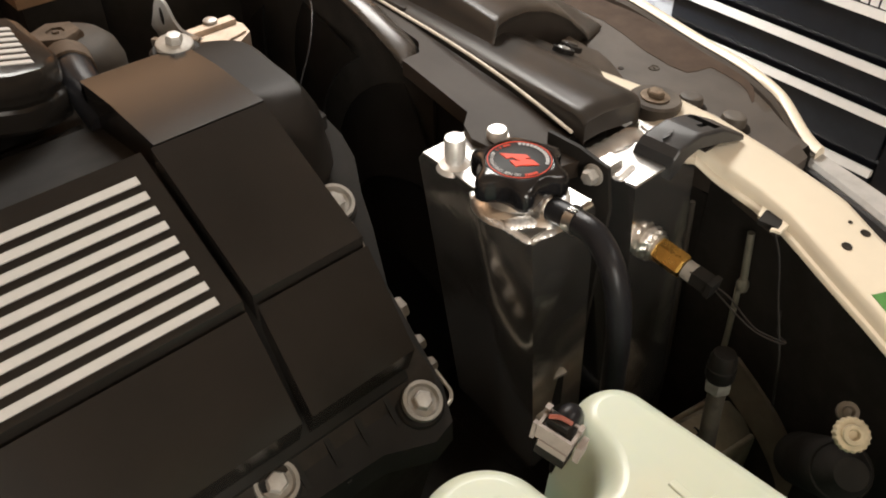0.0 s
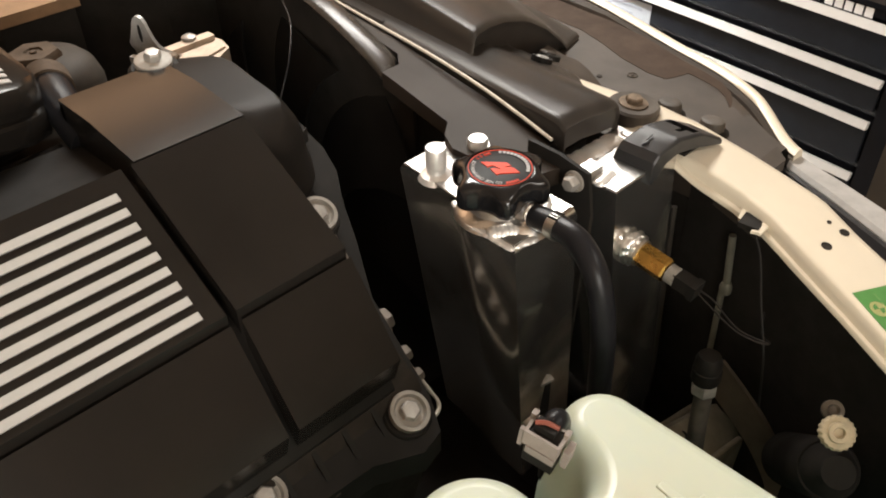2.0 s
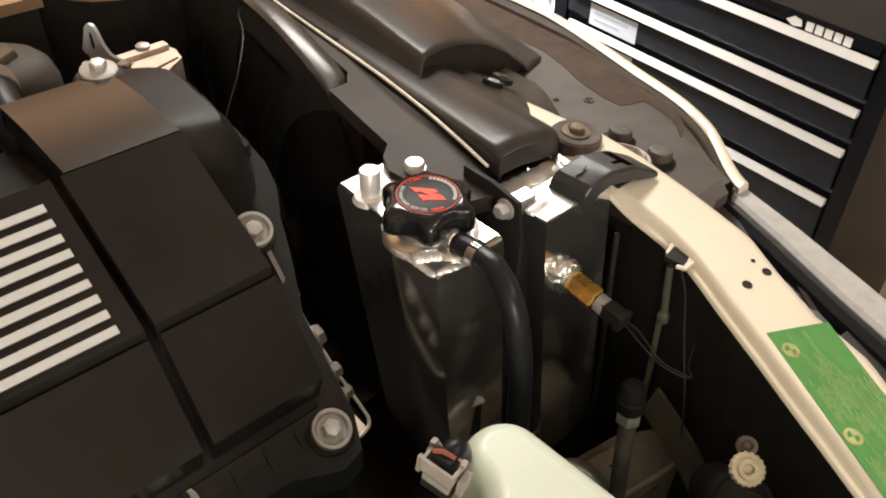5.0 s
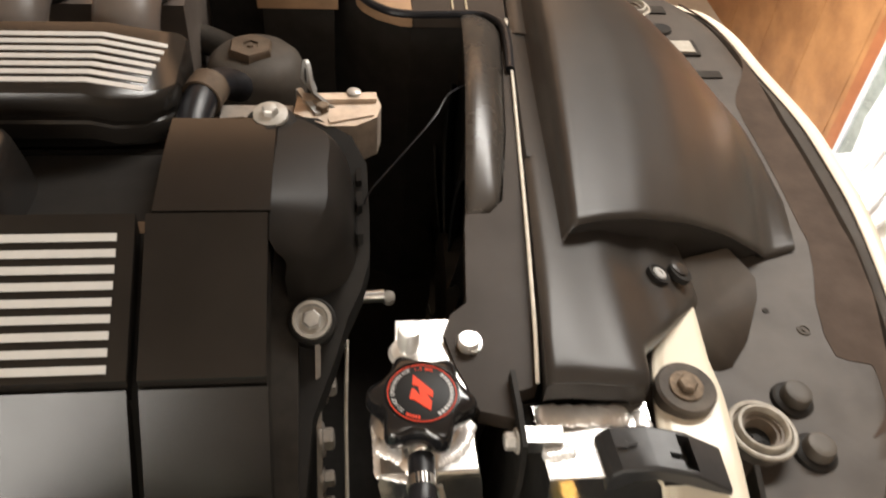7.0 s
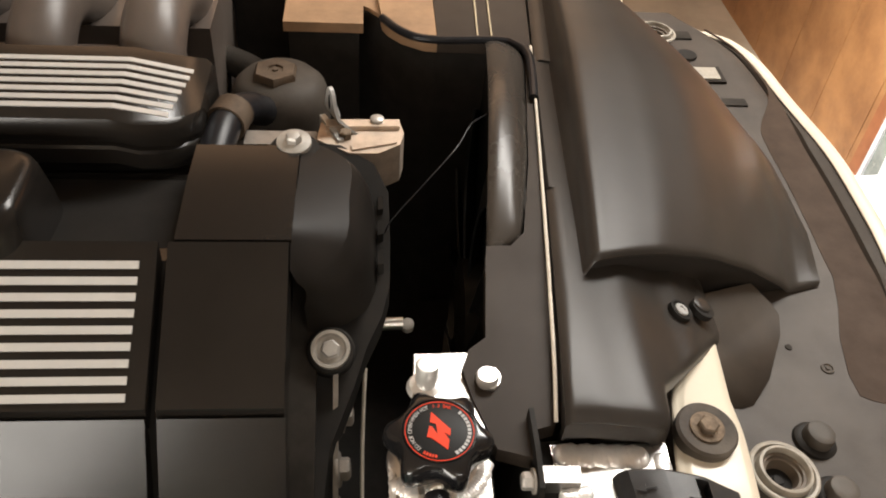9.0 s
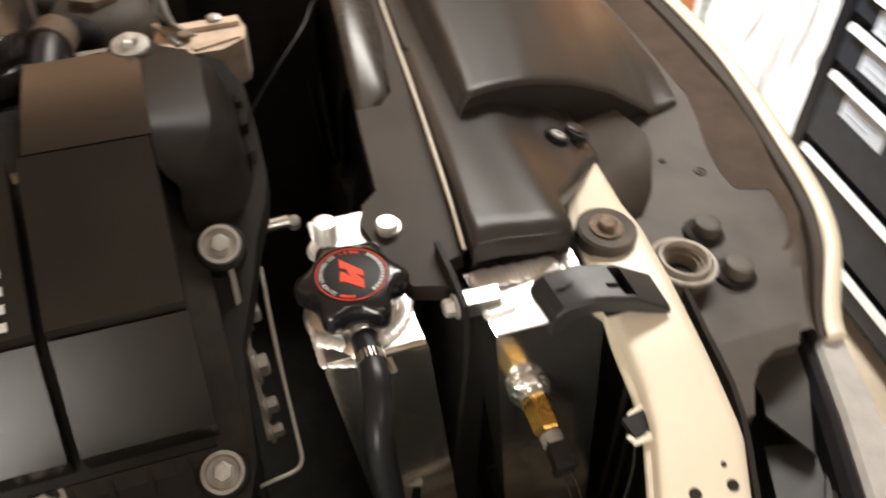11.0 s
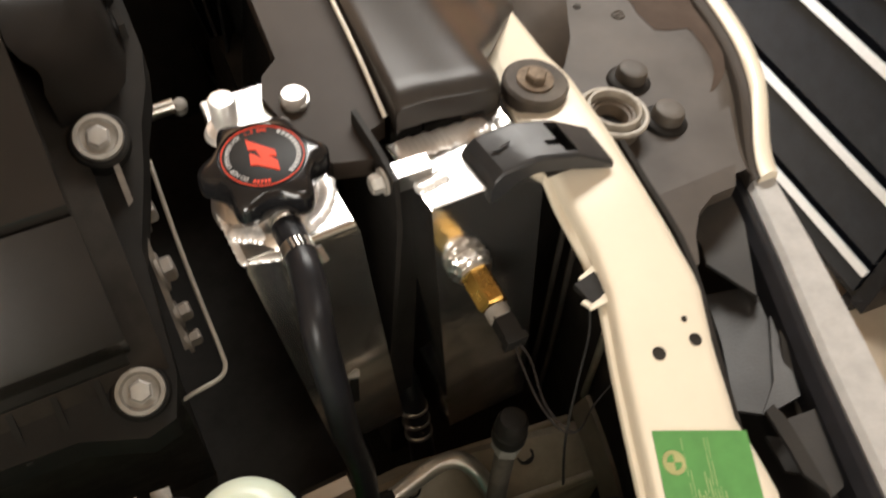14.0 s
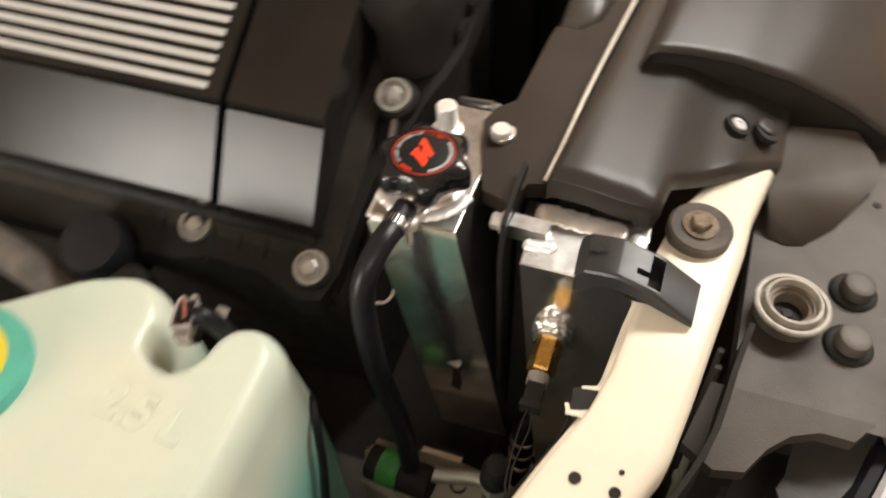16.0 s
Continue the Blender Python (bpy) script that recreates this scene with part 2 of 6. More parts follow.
def obox(bm, c, ux, uy, uz):
    c, ux, uy, uz = V3(c), V3(ux), V3(uy), V3(uz)
    prism(bm, [c - ux - uy - uz, c + ux - uy - uz, c + ux + uy - uz, c - ux + uy - uz], uz * 2)


def basis(d):
    d = V3(d).normalized()
    u = d.cross(Vector((0, 0, 1)) if abs(d.z) < 0.9 else Vector((1, 0, 0))).normalized()
    return d, u, d.cross(u)


def lathe(bm, p, axis, prof, seg=28, turn=0.0):
    p = V3(p)
    d, u, w = basis(axis)
    rings = []
    for r, h in prof:
        rings.append([p + d * h + (u * math.cos(a) + w * math.sin(a)) * max(r, 1e-5) for a in [turn + 2 * math.pi * i / seg for i in range(seg)]])
    loft(bm, rings)


def cyl(bm, p0, p1, r0, r1=None, seg=24, turn=0.0):
    v = V3(p1) - V3(p0)
    lathe(bm, p0, v, [(r0, 0), (r0 if r1 is None else r1, v.length)], seg, turn)


def smooth_path(pts, n=8):
    pts = [V3(p) for p in pts]
    q = [pts[0] * 2 - pts[1]] + pts + [pts[-1] * 2 - pts[-2]]
    out = []
    for i in range(1, len(q) - 2):
        a, b, c, d = q[i - 1], q[i], q[i + 1], q[i + 2]
        for k in range(n):
            t = k / n
            out.append(0.5 * ((2 * b) + (c - a) * t + (2 * a - 5 * b + 4 * c - d) * t * t + (3 * b - a - 3 * c + d) * t ** 3))
    out.append(pts[-1])
    return out


def tube(bm, pts, r, seg=12, n=8, smooth=True):
    path = smooth_path(pts, n) if smooth else [V3(p) for p in pts]
    rings = []
    d, u, w = basis(path[1] - path[0])
    for i, p in enumerate(path):
        t = (path[min(i + 1, len(path) - 1)] - path[max(i - 1, 0)]).normalized()
        u = (u - t * u.dot(t)).normalized()
        w = t.cross(u)
        rr = r(i / (len(path) - 1)) if callable(r) else r
        rings.append([p + (u * math.cos(a) + w * math.sin(a)) * rr for a in [2 * math.pi * k / seg for k in range(seg)]])
    loft(bm, rings)


def bevel(bm, w, seg=2, angle=25):
    es = [e for e in bm.edges if e.is_manifold and e.calc_face_angle(0) > radians(angle)]
    bmesh.ops.bevel(bm, geom=es, offset=w, segments=seg, profile=0.5, affect="EDGES", clamp_overlap=True)


def weld(bm, a, b, r, n, flat=0.45):
    a, b = V3(a), V3(b)
    d = (b - a).normalized()
    for i in range(n):
        p = a.lerp(b, (i + 0.5) / n)
        m = Matrix.Translation(p) @ d.to_track_quat("X", "Z").to_matrix().to_4x4() @ Matrix.Diagonal(((b - a).length / n * 1.7, r * (0.94 + 0.08 * (i * 7 % 3)), r * flat, 1))
        bmesh.ops.create_uvsphere(bm, u_segments=14, v_segments=8, radius=1, matrix=m)


def finish(name, bm, mat, origin, parent=None, label="", angle=35):
    bmesh.ops.recalc_face_normals(bm, faces=bm.faces)
    bmesh.ops.translate(bm, verts=bm.verts, vec=-V3(origin))
    for f in bm.faces:
        f.smooth = True
    for e in bm.edges:
        e.smooth = e.calc_face_angle(0) < radians(angle) if e.is_manifold else True
    me = bpy.data.meshes.new(name)
    bm.to_mesh(me)
    bm.free()
    me.materials.append(mat)
    ob = new(name, me)
    if parent:
        ob.parent = parent
    if label:
        ob["label"] = label
    return ob


def base_of(ob):
    p = Vector((0, 0, 0))
    while ob:
        p = p + ob.location
        ob = ob.parent
    return p


def thing(name, at, label, category, group="", kind=""):
    ob = new(name)
    ob.location = at
    ob.empty_display_size = 0.02
    return tagged(ob, label, category, group, kind)


def part(name, bm, mat, parent, label="", angle=35):
    return finish(name, bm, mat, base_of(parent), parent, label, angle)


def solo(name, bm, mat, at, label, category, group="", kind="", angle=35):
    ob = finish(name, bm, mat, at, None, "", angle)
    ob.location = at
    return tagged(ob, label, category, group, kind)


def B():
    return bmesh.new()


def sstep(a, b, x):
    t = min(1.0, max(0.0, (x - a) / (b - a)))
    return t * t * (3 - 2 * t)


def lerp_table(tab, x):
    if x <= tab[0][0]:
        return tab[0][1]
    for (x0, y0), (x1, y1) in zip(tab, tab[1:]):
        if x <= x1:
            return y0 + (y1 - y0) * (x - x0) / (x1 - x0)
    return tab[-1][1]


def sheet(bm, xs, ys, z, keep=None, thick=0.006):
    g = {}
    for i, x in enumerate(xs):
        for j, y in enumerate(ys):
            if keep is None or keep(x, y):
                g[i, j] = bm.verts.new((x, y, z(x, y)))
    for i in range(len(xs) - 1):
        for j in range(len(ys) - 1):
            q = [g.get(k) for k in ((i, j), (i + 1, j), (i + 1, j + 1), (i, j + 1))]
            if all(q):
                bm.faces.new(q)
    bmesh.ops.delete(bm, geom=[v for v in bm.verts if not v.link_faces], context="VERTS")
    edge = [e for e in bm.edges if e.is_boundary]
    r = bmesh.ops.extrude_edge_only(bm, edges=edge)
    bmesh.ops.translate(bm, verts=[v for v in r["geom"] if isinstance(v, bmesh.types.BMVert)], vec=(0, 0, -thick))


def span(a, b, n):
    return [a + (b - a) * i / n for i in range(n + 1)]


def hex_bolt(parent, p, axis, r_hex, h_hex, r_wash, h_wash, mat=None, wmat=None, cup=True, turn=0.3):
    d, u, w = basis(axis)
    p = V3(p)
    bm = B()
    if cup:
        lathe(bm, p, d, [(r_wash * 0.96, 0), (r_wash, h_wash * 0.3), (r_wash * 0.97, h_wash), (r_wash * 0.80, h_wash), (r_wash * 0.70, h_wash * 0.55), (r_hex * 1.05, h_wash * 0.5)], 32)
    else:
        lathe(bm, p, d, [(r_wash, 0), (r_wash, h_wash * 0.8), (r_wash * 0.9, h_wash)], 32)
    wo = part("washer", bm, wmat or WASHER, parent, "round flanged washer")
    bm = B()
    lathe(bm, p + d * (h_wash * 0.5), d, [(r_hex * 1.08, 0), (r_hex * 1.08, h_hex * 0.18), (r_hex, h_hex * 0.2), (r_hex, h_hex * 0.80), (r_hex * 0.84, h_hex), (r_hex * 0.4, h_hex * 1.05), (r_hex * 0.05, h_hex * 1.06)], 6, turn)
    part("bolt_head", bm, mat or ZINC, parent, "hexagonal metal bolt head", 20)
    return wo


# ---- room ----
FLOOR_Z = -0.60
bm = B(); box(bm, (-4, -3.2, FLOOR_Z - 0.1), (3.4, 5.2, FLOOR_Z))
solo("floor", bm, CONCRETE, (0, 0, FLOOR_Z), "tan painted concrete garage floor", "floor", kind="structure")
bm = B(); box(bm, (-4, -3.2, 2.2), (3.4, 5.2, 2.3))
solo("ceiling", bm, CEIL, (0, 0, 2.2), "brown wooden board garage ceiling", "ceiling", kind="structure")
for nm, a, b in (("wall_front", (3.3, -3.2, FLOOR_Z), (3.4, 5.2, 2.2)), ("wall_rear", (-4, -3.2, FLOOR_Z), (-3.9, 5.2, 2.2)),
                 ("wall_near", (-3.9, -3.2, FLOOR_Z), (3.3, -3.1, 2.2)), ("wall_far", (-3.9, 5.1, FLOOR_Z), (3.3, 5.2, 2.2))):
    bm = B(); box(bm, a, b)
    solo(nm, bm, WALL, ((a[0] + b[0]) / 2, (a[1] + b[1]) / 2, FLOOR_Z), "painted plaster garage wall", "wall", kind="structure")

# wooden partition with a red-brown post
pt = thing("wooden_partition", (1.74, 3.2, FLOOR_Z), "varnished brown wooden partition panel standing on the floor", "partition")
for k in range(11):
    bm = B(); box(bm, (1.72, 1.43 + 0.31 * k, FLOOR_Z), (1.76, 1.736 + 0.31 * k, 1.2)); bevel(bm, 0.004)
    part("board", bm, WOOD, pt)
bm = B(); box(bm, (1.665, 1.865, FLOOR_Z), (1.717, 1.945, 1.2)); bevel(bm, 0.006)
solo("wooden_post", bm, WOODRED, (1.69, 1.905, FLOOR_Z), "upright red-brown wooden post beside the partition", "post")

# film-wrapped stack beside the tool chest
bm = B()
xs, ys = span(1.57, 1.98, 14), span(1.15, 1.67, 20)
sheet(bm, xs, ys, lambda x, y: 0.33 + 0.05 * noise.noise((x * 5, y * 5, 0)) + 0.025 * noise.noise((x * 17, y * 17, 3)), thick=0.4)
for v in bm.verts:
    if v.co.z < 0.12:
        v.co.z = FLOOR_Z
bmesh.ops.subdivide_edges(bm, edges=[e for e in bm.edges if e.calc_length() > 0.4], cuts=14)
for v in bm.verts:
    n = noise.noise_vector((v.co.x * 9, v.co.y * 9, v.co.z * 7))
    v.co.x += 0.022 * n.x
    v.co.y += 0.018 * n.y
for v in bm.verts:
    if v.co.y > 1.45 and v.co.z < -0.30:
        v.co.y += 1.25 * min(0.30, -0.30 - v.co.z) * sstep(1.45, 1.66, v.co.y) * (0.25 + 0.75 * sstep(1.68, 1.60, v.co.x))
        v.co.x -= 0.10 * sstep(-0.30, -0.50, v.co.z) * sstep(1.45, 1.66, v.co.y)
cr = thing("wrapped_crate", (1.78, 1.41, FLOOR_Z), "crate wrapped in bright white crinkled plastic film", "wrapped crate")
part("film_wrap", bm, FILM, cr, "", 20)
for k in range(7):
    rf = random.Random(40 + k)
    y, z = 1.20 + 0.065 * k, 0.30 - 0.06 * rf.random()
    pts = [(1.556 + 0.012 * rf.random(), y + 0.05 * (rf.random() - 0.5) + 0.012 * j * (k % 3 - 1), z - 0.105 * j) for j in range(7)]
    bm = B(); tube(bm, pts, 0.007 + 0.005 * rf.random(), 8)
    part("film_fold", bm, FILM, cr, "bunched fold of the film")

fr = thing("framed_pane", (1.643, 1.75, FLOOR_Z), "white framed grey-green pane leaning beside the wrapped crate", "framed pane")
for a, b in (((1.632, 1.655, FLOOR_Z), (1.654, 1.675, 0.07)), ((1.632, 1.825, FLOOR_Z), (1.654, 1.845, 0.07)), ((1.632, 1.6755, 0.05), (1.654, 1.8245, 0.07)), ((1.632, 1.6755, FLOOR_Z), (1.654, 1.8245, FLOOR_Z + 0.02))):
    bm = B(); box(bm, a, b); bevel(bm, 0.002)
    part("frame_rail", bm, FILM, fr, "white frame rail")
bm = B(); box(bm, (1.640, 1.6755, FLOOR_Z + 0.0205), (1.646, 1.8245, 0.0495))
part("pane", bm, PANE, fr, "dull grey-green pane")


# ---- tool chest ----
def tool_chest():
    yaw = radians(-5.16)
    ch = thing("tool_chest", (1.46, 0.6, FLOOR_Z), "tall black steel tool chest with bare aluminium drawer pulls", "tool chest")
    ux, uy = Vector((math.cos(yaw), math.sin(yaw), 0)), Vector((-math.sin(yaw), math.cos(yaw), 0))
    o = Vector((1.46, 0.6, 0))

    def P(d, s, z):
        return o + ux * d + uy * s + Vector((0, 0, z))

    def slab(d0, d1, s0, s1, z0, z1, bw=0.003):
        bm = B()
        prism(bm, [P(d0, s0, z0), P(d1, s0, z0), P(d1, s1, z0), P(d0, s1, z0)], (0, 0, z1 - z0))
        bevel(bm, bw)
        return bm
    part("body", slab(0.012, 0.48, -0.462, 0.525, -0.52, 0.405), TOOLBLACK, ch)
    part("side_rail", slab(-0.002, 0.012, -0.462, -0.420, -0.52, 0.405), TOOLBLACK, ch)
    part("side_rail", slab(-0.002, 0.012, 0.478, 0.525, -0.52, 0.405), TOOLBLACK, ch)
    part("top_lid", slab(-0.008, 0.49, -0.466, 0.529, 0.405, 0.416, 0.004), TOOLBLACK, ch)
    edges = [0.411, 0.371, 0.256, 0.156, 0.022, -0.208, -0.407, -0.515]
    for k, (z1, z0) in enumerate(zip(edges, edges[1:])):
        d = part("drawer", slab(-0.004, 0.012, -0.412, 0.468, z0 + (0.030 if k else 0.014), z1 - 0.004), DRAWER if k else TOOLBLACK, ch)
        if k:
            bm = B()
            prism(bm, [P(-0.020, -0.416, z1 - 0.009), P(-0.006, -0.416, z1 - 0.010), P(-0.004, -0.416, z1 + 0.006), P(-0.013, -0.416, z1 + 0.009)], uy * 0.866)
            bevel(bm, 0.002)
            part("drawer_pull", bm, PULL, d, "bare aluminium full-width pull")
        if 2 <= k <= 4:
            bm = slab(-0.0055, -0.0042, 0.212, 0.382, z1 - 0.083, z1 - 0.024, 0.0002)
            lab = part("paper_label", bm, PAPER, d, "handwritten pale paper label")
            for r in range(2):
                bm = slab(-0.0066, -0.0056, 0.24 + 0.03 * r, 0.365, z1 - 0.048 - r * 0.020, z1 - 0.040 - r * 0.020, 0.0002)
                part("written_line", bm, INK, lab, "grey unreadable handwriting")
    bm = B()
    cyl(bm, P(-0.004, 0.021, 0.394), P(-0.014, 0.021, 0.394), 0.012, 0.011)
    part("lock", bm, STEEL, ch, "round chrome key lock")
    # maker's mark as plain shapes
    bm = B()
    for k in range(5):
        c = -0.240 - k * 0.0228
        prism(bm, [P(-0.006, c, 0.381), P(-0.006, c - 0.0175, 0.381), P(-0.006, c - 0.0175, 0.401), P(-0.006, c, 0.401)], ux * 0.003)
    prism(bm, [P(-0.006, -0.190, 0.390), P(-0.006, -0.208, 0.380), P(-0.006, -0.230, 0.385), P(-0.006, -0.226, 0.399), P(-0.006, -0.208, 0.402)], ux * 0.003)
    part("maker_mark", bm, PRINT, ch, "pale grey maker's mark of plain blocks")
    for s in (-0.40, 0.46):
        for d in (0.06, 0.42):
            bm = B()
            cyl(bm, P(d, s - 0.015, -0.565), P(d, s + 0.015, -0.565), 0.035)
            box(bm, P(d, s, -0.55) - Vector((0.02, 0.02, 0)), P(d, s, -0.519) + Vector((0.02, 0.02, 0)))
            part("caster", bm, RUBBER, ch)


tool_chest()
bm = B()
tube(bm, [(1.62, -0.12, FLOOR_Z + 0.02), (1.56, -0.03, FLOOR_Z + 0.03), (1.60, 0.03, FLOOR_Z + 0.022), (1.70, 0.00, FLOOR_Z + 0.03), (1.66, -0.08, FLOOR_Z + 0.045)], 0.022, 10)
solo("coiled_cable", bm, RUBBER, (1.62, -0.05, FLOOR_Z), "dark coiled cable lying on the floor", "cable")


# ---- engine cover ----
def slope_z(y):
    return 0.813 + 0.567 * (y - 0.134)


def cover_panel(par, x0, x1, prof, name="panel", bw=0.003, mat=None, skew=0.0):
    bm = B()
    a = [(x0, y, z) for y, z in prof]
    b = [(x1 + skew * (y - 0.1), y, z) for y, z in prof]
    loft(bm, [a, b])
    bevel(bm, bw, 3)
    return part(name, bm, mat or COVER, par)


def engine_cover():
    ec = thing("engine_cover", (-0.4, 0.1, 0.66), "black plastic engine cover with pale silver stripes over the slanted engine", "engine cover")
    low = [(-0.004, 0.690), (0.042, 0.7565), (0.042, 0.71), (0.004, 0.665)]
    mid = [(0.0455, slope_z(0.0455)), (0.150, slope_z(0.150)), (0.150, 0.780), (0.0455, 0.72)]
    top = [(0.153, 0.8215), (0.215, 0.8255), (0.266, 0.8235), (0.268, 0.79), (0.153, 0.79)]
    cover_panel(ec, -0.80, -0.197, low, "lower_panel")
    cover_panel(ec, -0.189, -0.102, low, "lower_panel")
    p = cover_panel(ec, -0.80, -0.1965, mid, "stripe_panel")
    cover_panel(ec, -0.1895, -0.103, mid, "middle_panel")
    cover_panel(ec, -0.1860, -0.1015, top, "upper_panel")
    cover_panel(ec, -0.80, -0.194, [(0.153, 0.800), (0.272, 0.787), (0.272, 0.76), (0.153, 0.76)], "upper_panel")
    bm = B()
    loft(bm, [[(x, y, z) for y, z in ((0.0, 0.66), (0.046, 0.742), (0.150, 0.80), (0.26, 0.79), (0.26, 0.70), (0.02, 0.60))] for x in (-0.80, -0.106)])
    part("inner_shell", bm, BLACK, ec)
    n = Vector((0, -0.567, 1)).normalized()
    t = Vector((0, 1, 0.567)).normalized()
    for k in range(9):
        y = 0.1345 - k * 0.01025
        c = Vector((0, y, slope_z(y)))
        bm = B()
        xr = -0.2082 - 0.0002 * k
        obox(bm, c + Vector(((xr - 0.80) / 2, 0, 0)) + n * 0.0004, (( xr + 0.80) / 2, 0, 0), t * 0.0029, n * 0.0009)
        part("stripe", bm, WHITE, p, "pale silver painted stripe")


engine_cover()


def fuel_rail_cover():
    fc = thing("fuel_rail_cover", (-0.4, 0.32, 0.78), "black plastic fuel rail cover with pale silver stripes", "engine cover")
    bm = B()
    rings = []
    # front face with a moulded lip above and below a groove
    front = [(0.0080, -0.050), (0.0020, -0.0475), (0.0000, -0.044), (0.0000, -0.0300), (0.0016, -0.0275), (0.0055, -0.0262), (0.0058, -0.0200), (-0.0012, -0.0170), (-0.0008, -0.0080), (0.0018, -0.0020), (0.0060, 0.0)]
    for x, y0, y1, zt in ((-0.80, 0.2580, 0.362, 0.8530), (-0.250, 0.2580, 0.368, 0.8530), (-0.231, 0.2585, 0.370, 0.8478), (-0.208, 0.2690, 0.374, 0.8415), (-0.193, 0.2830, 0.378, 0.8374), (-0.187, 0.2960, 0.374, 0.8335)):
        rings.append([(x, y0 + dy, zt + dz) for dy, dz in front] + [(x, y1, zt), (x, y1 + 0.008, zt - 0.005), (x, y1 + 0.012, zt - 0.02), (x, y1 + 0.012, 0.79), (x, y0 + 0.014, 0.79)])
    loft(bm, rings)
    body = part("body", bm, COVER, fc, "", 27)
    for k in range(7):
        y = 0.2760 + k * 0.0118
        dx = 0.0035 * k
        bm = B()
        x1, x2, xe = -0.80, -0.250 + dx * 0.3, -0.2085 + dx * 0.45
        ze = 0.853 - 0.017 * (xe + 0.250) / 0.062
        sec = lambda x, z, dy: [(x, y + dy - 0.0030, z - 0.0004), (x, y + dy + 0.0030, z - 0.0004), (x, y + dy + 0.0030, z + 0.0009), (x, y + dy - 0.0030, z + 0.0009)]
        loft(bm, [sec(x1, 0.853, -0.001), sec(-0.250, 0.853, 0.0), sec(xe, ze, 0.0045)])
        part("stripe", bm, WHITE, body, "pale silver painted stripe", 10)


fuel_rail_cover()


# ---- engine ----
def engine():
    en = thing("engine", (-0.4, 0.1, 0.30), "dark slanted inline engine with bolted front cover", "engine")
    bm = B()
    loft(bm, [[(x, y, z) for y, z in ((-0.02, 0.62), (0.0, 0.655), (0.10, 0.72), (0.25, 0.77), (0.36, 0.76), (0.36, 0.30), (0.06, 0.30))] for x in (-0.80, -0.085)])
    part("block", bm, DEEP, en)
    # faceted front cover: crease beside the panel, shoulder line, skirt
    crease = [(-0.1022, 0.135, 0.808), (-0.1023, 0.1535, 0.8195), (-0.1023, 0.1695, 0.8212), (-0.1015, 0.205, 0.8218), (-0.1008, 0.240, 0.8218), (-0.1012, 0.262, 0.8214), (-0.1080, 0.284, 0.820)]
    shoulder = [(-0.098, 0.136, 0.794), (-0.079, 0.148, 0.796), (-0.0615, 0.168, 0.8105), (-0.0602, 0.208, 0.8165), (-0.0596, 0.247, 0.8185), (-0.078, 0.271, 0.8170), (-0.104, 0.291, 0.813)]
    skirt = [(-0.094, 0.138, 0.765), (-0.067, 0.146, 0.760), (-0.0425, 0.1707, 0.761), (-0.0405, 0.207, 0.768), (-0.0410, 0.2440, 0.776), (-0.061, 0.281, 0.779), (-0.100, 0.300, 0.784)]
    foot = [(-0.092, 0.139, 0.735), (-0.063, 0.146, 0.735), (-0.0380, 0.170, 0.742), (-0.037, 0.207, 0.750), (-0.038, 0.249, 0.756), (-0.057, 0.287, 0.758), (-0.100, 0.306, 0.762)]
    lines = [smooth_path(q, 3) for q in (crease, shoulder, skirt, foot)]
    bm = B()
    fan_rows = []
    for a, b, c, d in zip(*lines):
        fan_rows.append([a - Vector((0.004, 0, 0.006)), a, a.lerp(b, 0.5), b] + [b.lerp(c, f) + Vector((0.0042, 0, 0.0026)) * math.sin(math.pi * f) for f in (0.12, 0.25, 0.4, 0.55, 0.7, 0.85)] + [c, d])
    loft(bm, fan_rows, closed=False)
    part("front_cover", bm, COVERFRONT, en, "faceted satin black timing cover", 24)
    bm = B()
    prism(bm, [(-0.186, 0.262, 0.8228), (-0.130, 0.269, 0.8228), (-0.124, 0.262, 0.8228), (-0.101, 0.262, 0.8218), (-0.104, 0.291, 0.812), (-0.150, 0.292, 0.800), (-0.186, 0.285, 0.795)], (0, 0, -0.03))
    part("cover_shoulder", bm, COVER, en, "", 10)
    for y in (0.190, 0.222, 0.250):
        bm = B(); obox(bm, (-0.0345, y, 0.764 + 0.12 * (y - 0.2)), (0.0022, 0, 0.0008), (0, 0.0075, 0.001), (0, 0, 0.006)); bevel(bm, 0.0008)
        part("rim_clip", bm, BLACK, en)
    zf = lambda y: 0.6405 + 0.668 * (y + 0.013) if y < 0.15 else 0.749 + 0.26 * (y - 0.15)
    bm = B()
    edge = [(-0.80, -0.032), (-0.235, -0.030), (-0.205, -0.022), (-0.15, -0.024), (-0.112, -0.036), (-0.092, -0.032), (-0.082, -0.010), (-0.074, 0.060), (-0.056, 0.098), (-0.046, 0.124), (-0.034, 0.145), (-0.0275, 0.170), (-0.0265, 0.210), (-0.0275, 0.262), (-0.040, 0.292), (-0.070, 0.312), (-0.110, 0.316), (-0.112, 0.20), (-0.108, 0.02), (-0.80, 0.02)]
    loft(bm, [[(x, y, zf(y) - 0.022) for x, y in edge], [(x, y, zf(y)) for x, y in edge]])
    bevel(bm, 0.002, 2)
    part("flange", bm, BLACK, en)
    axis = Vector((0, -0.5, 0.87))
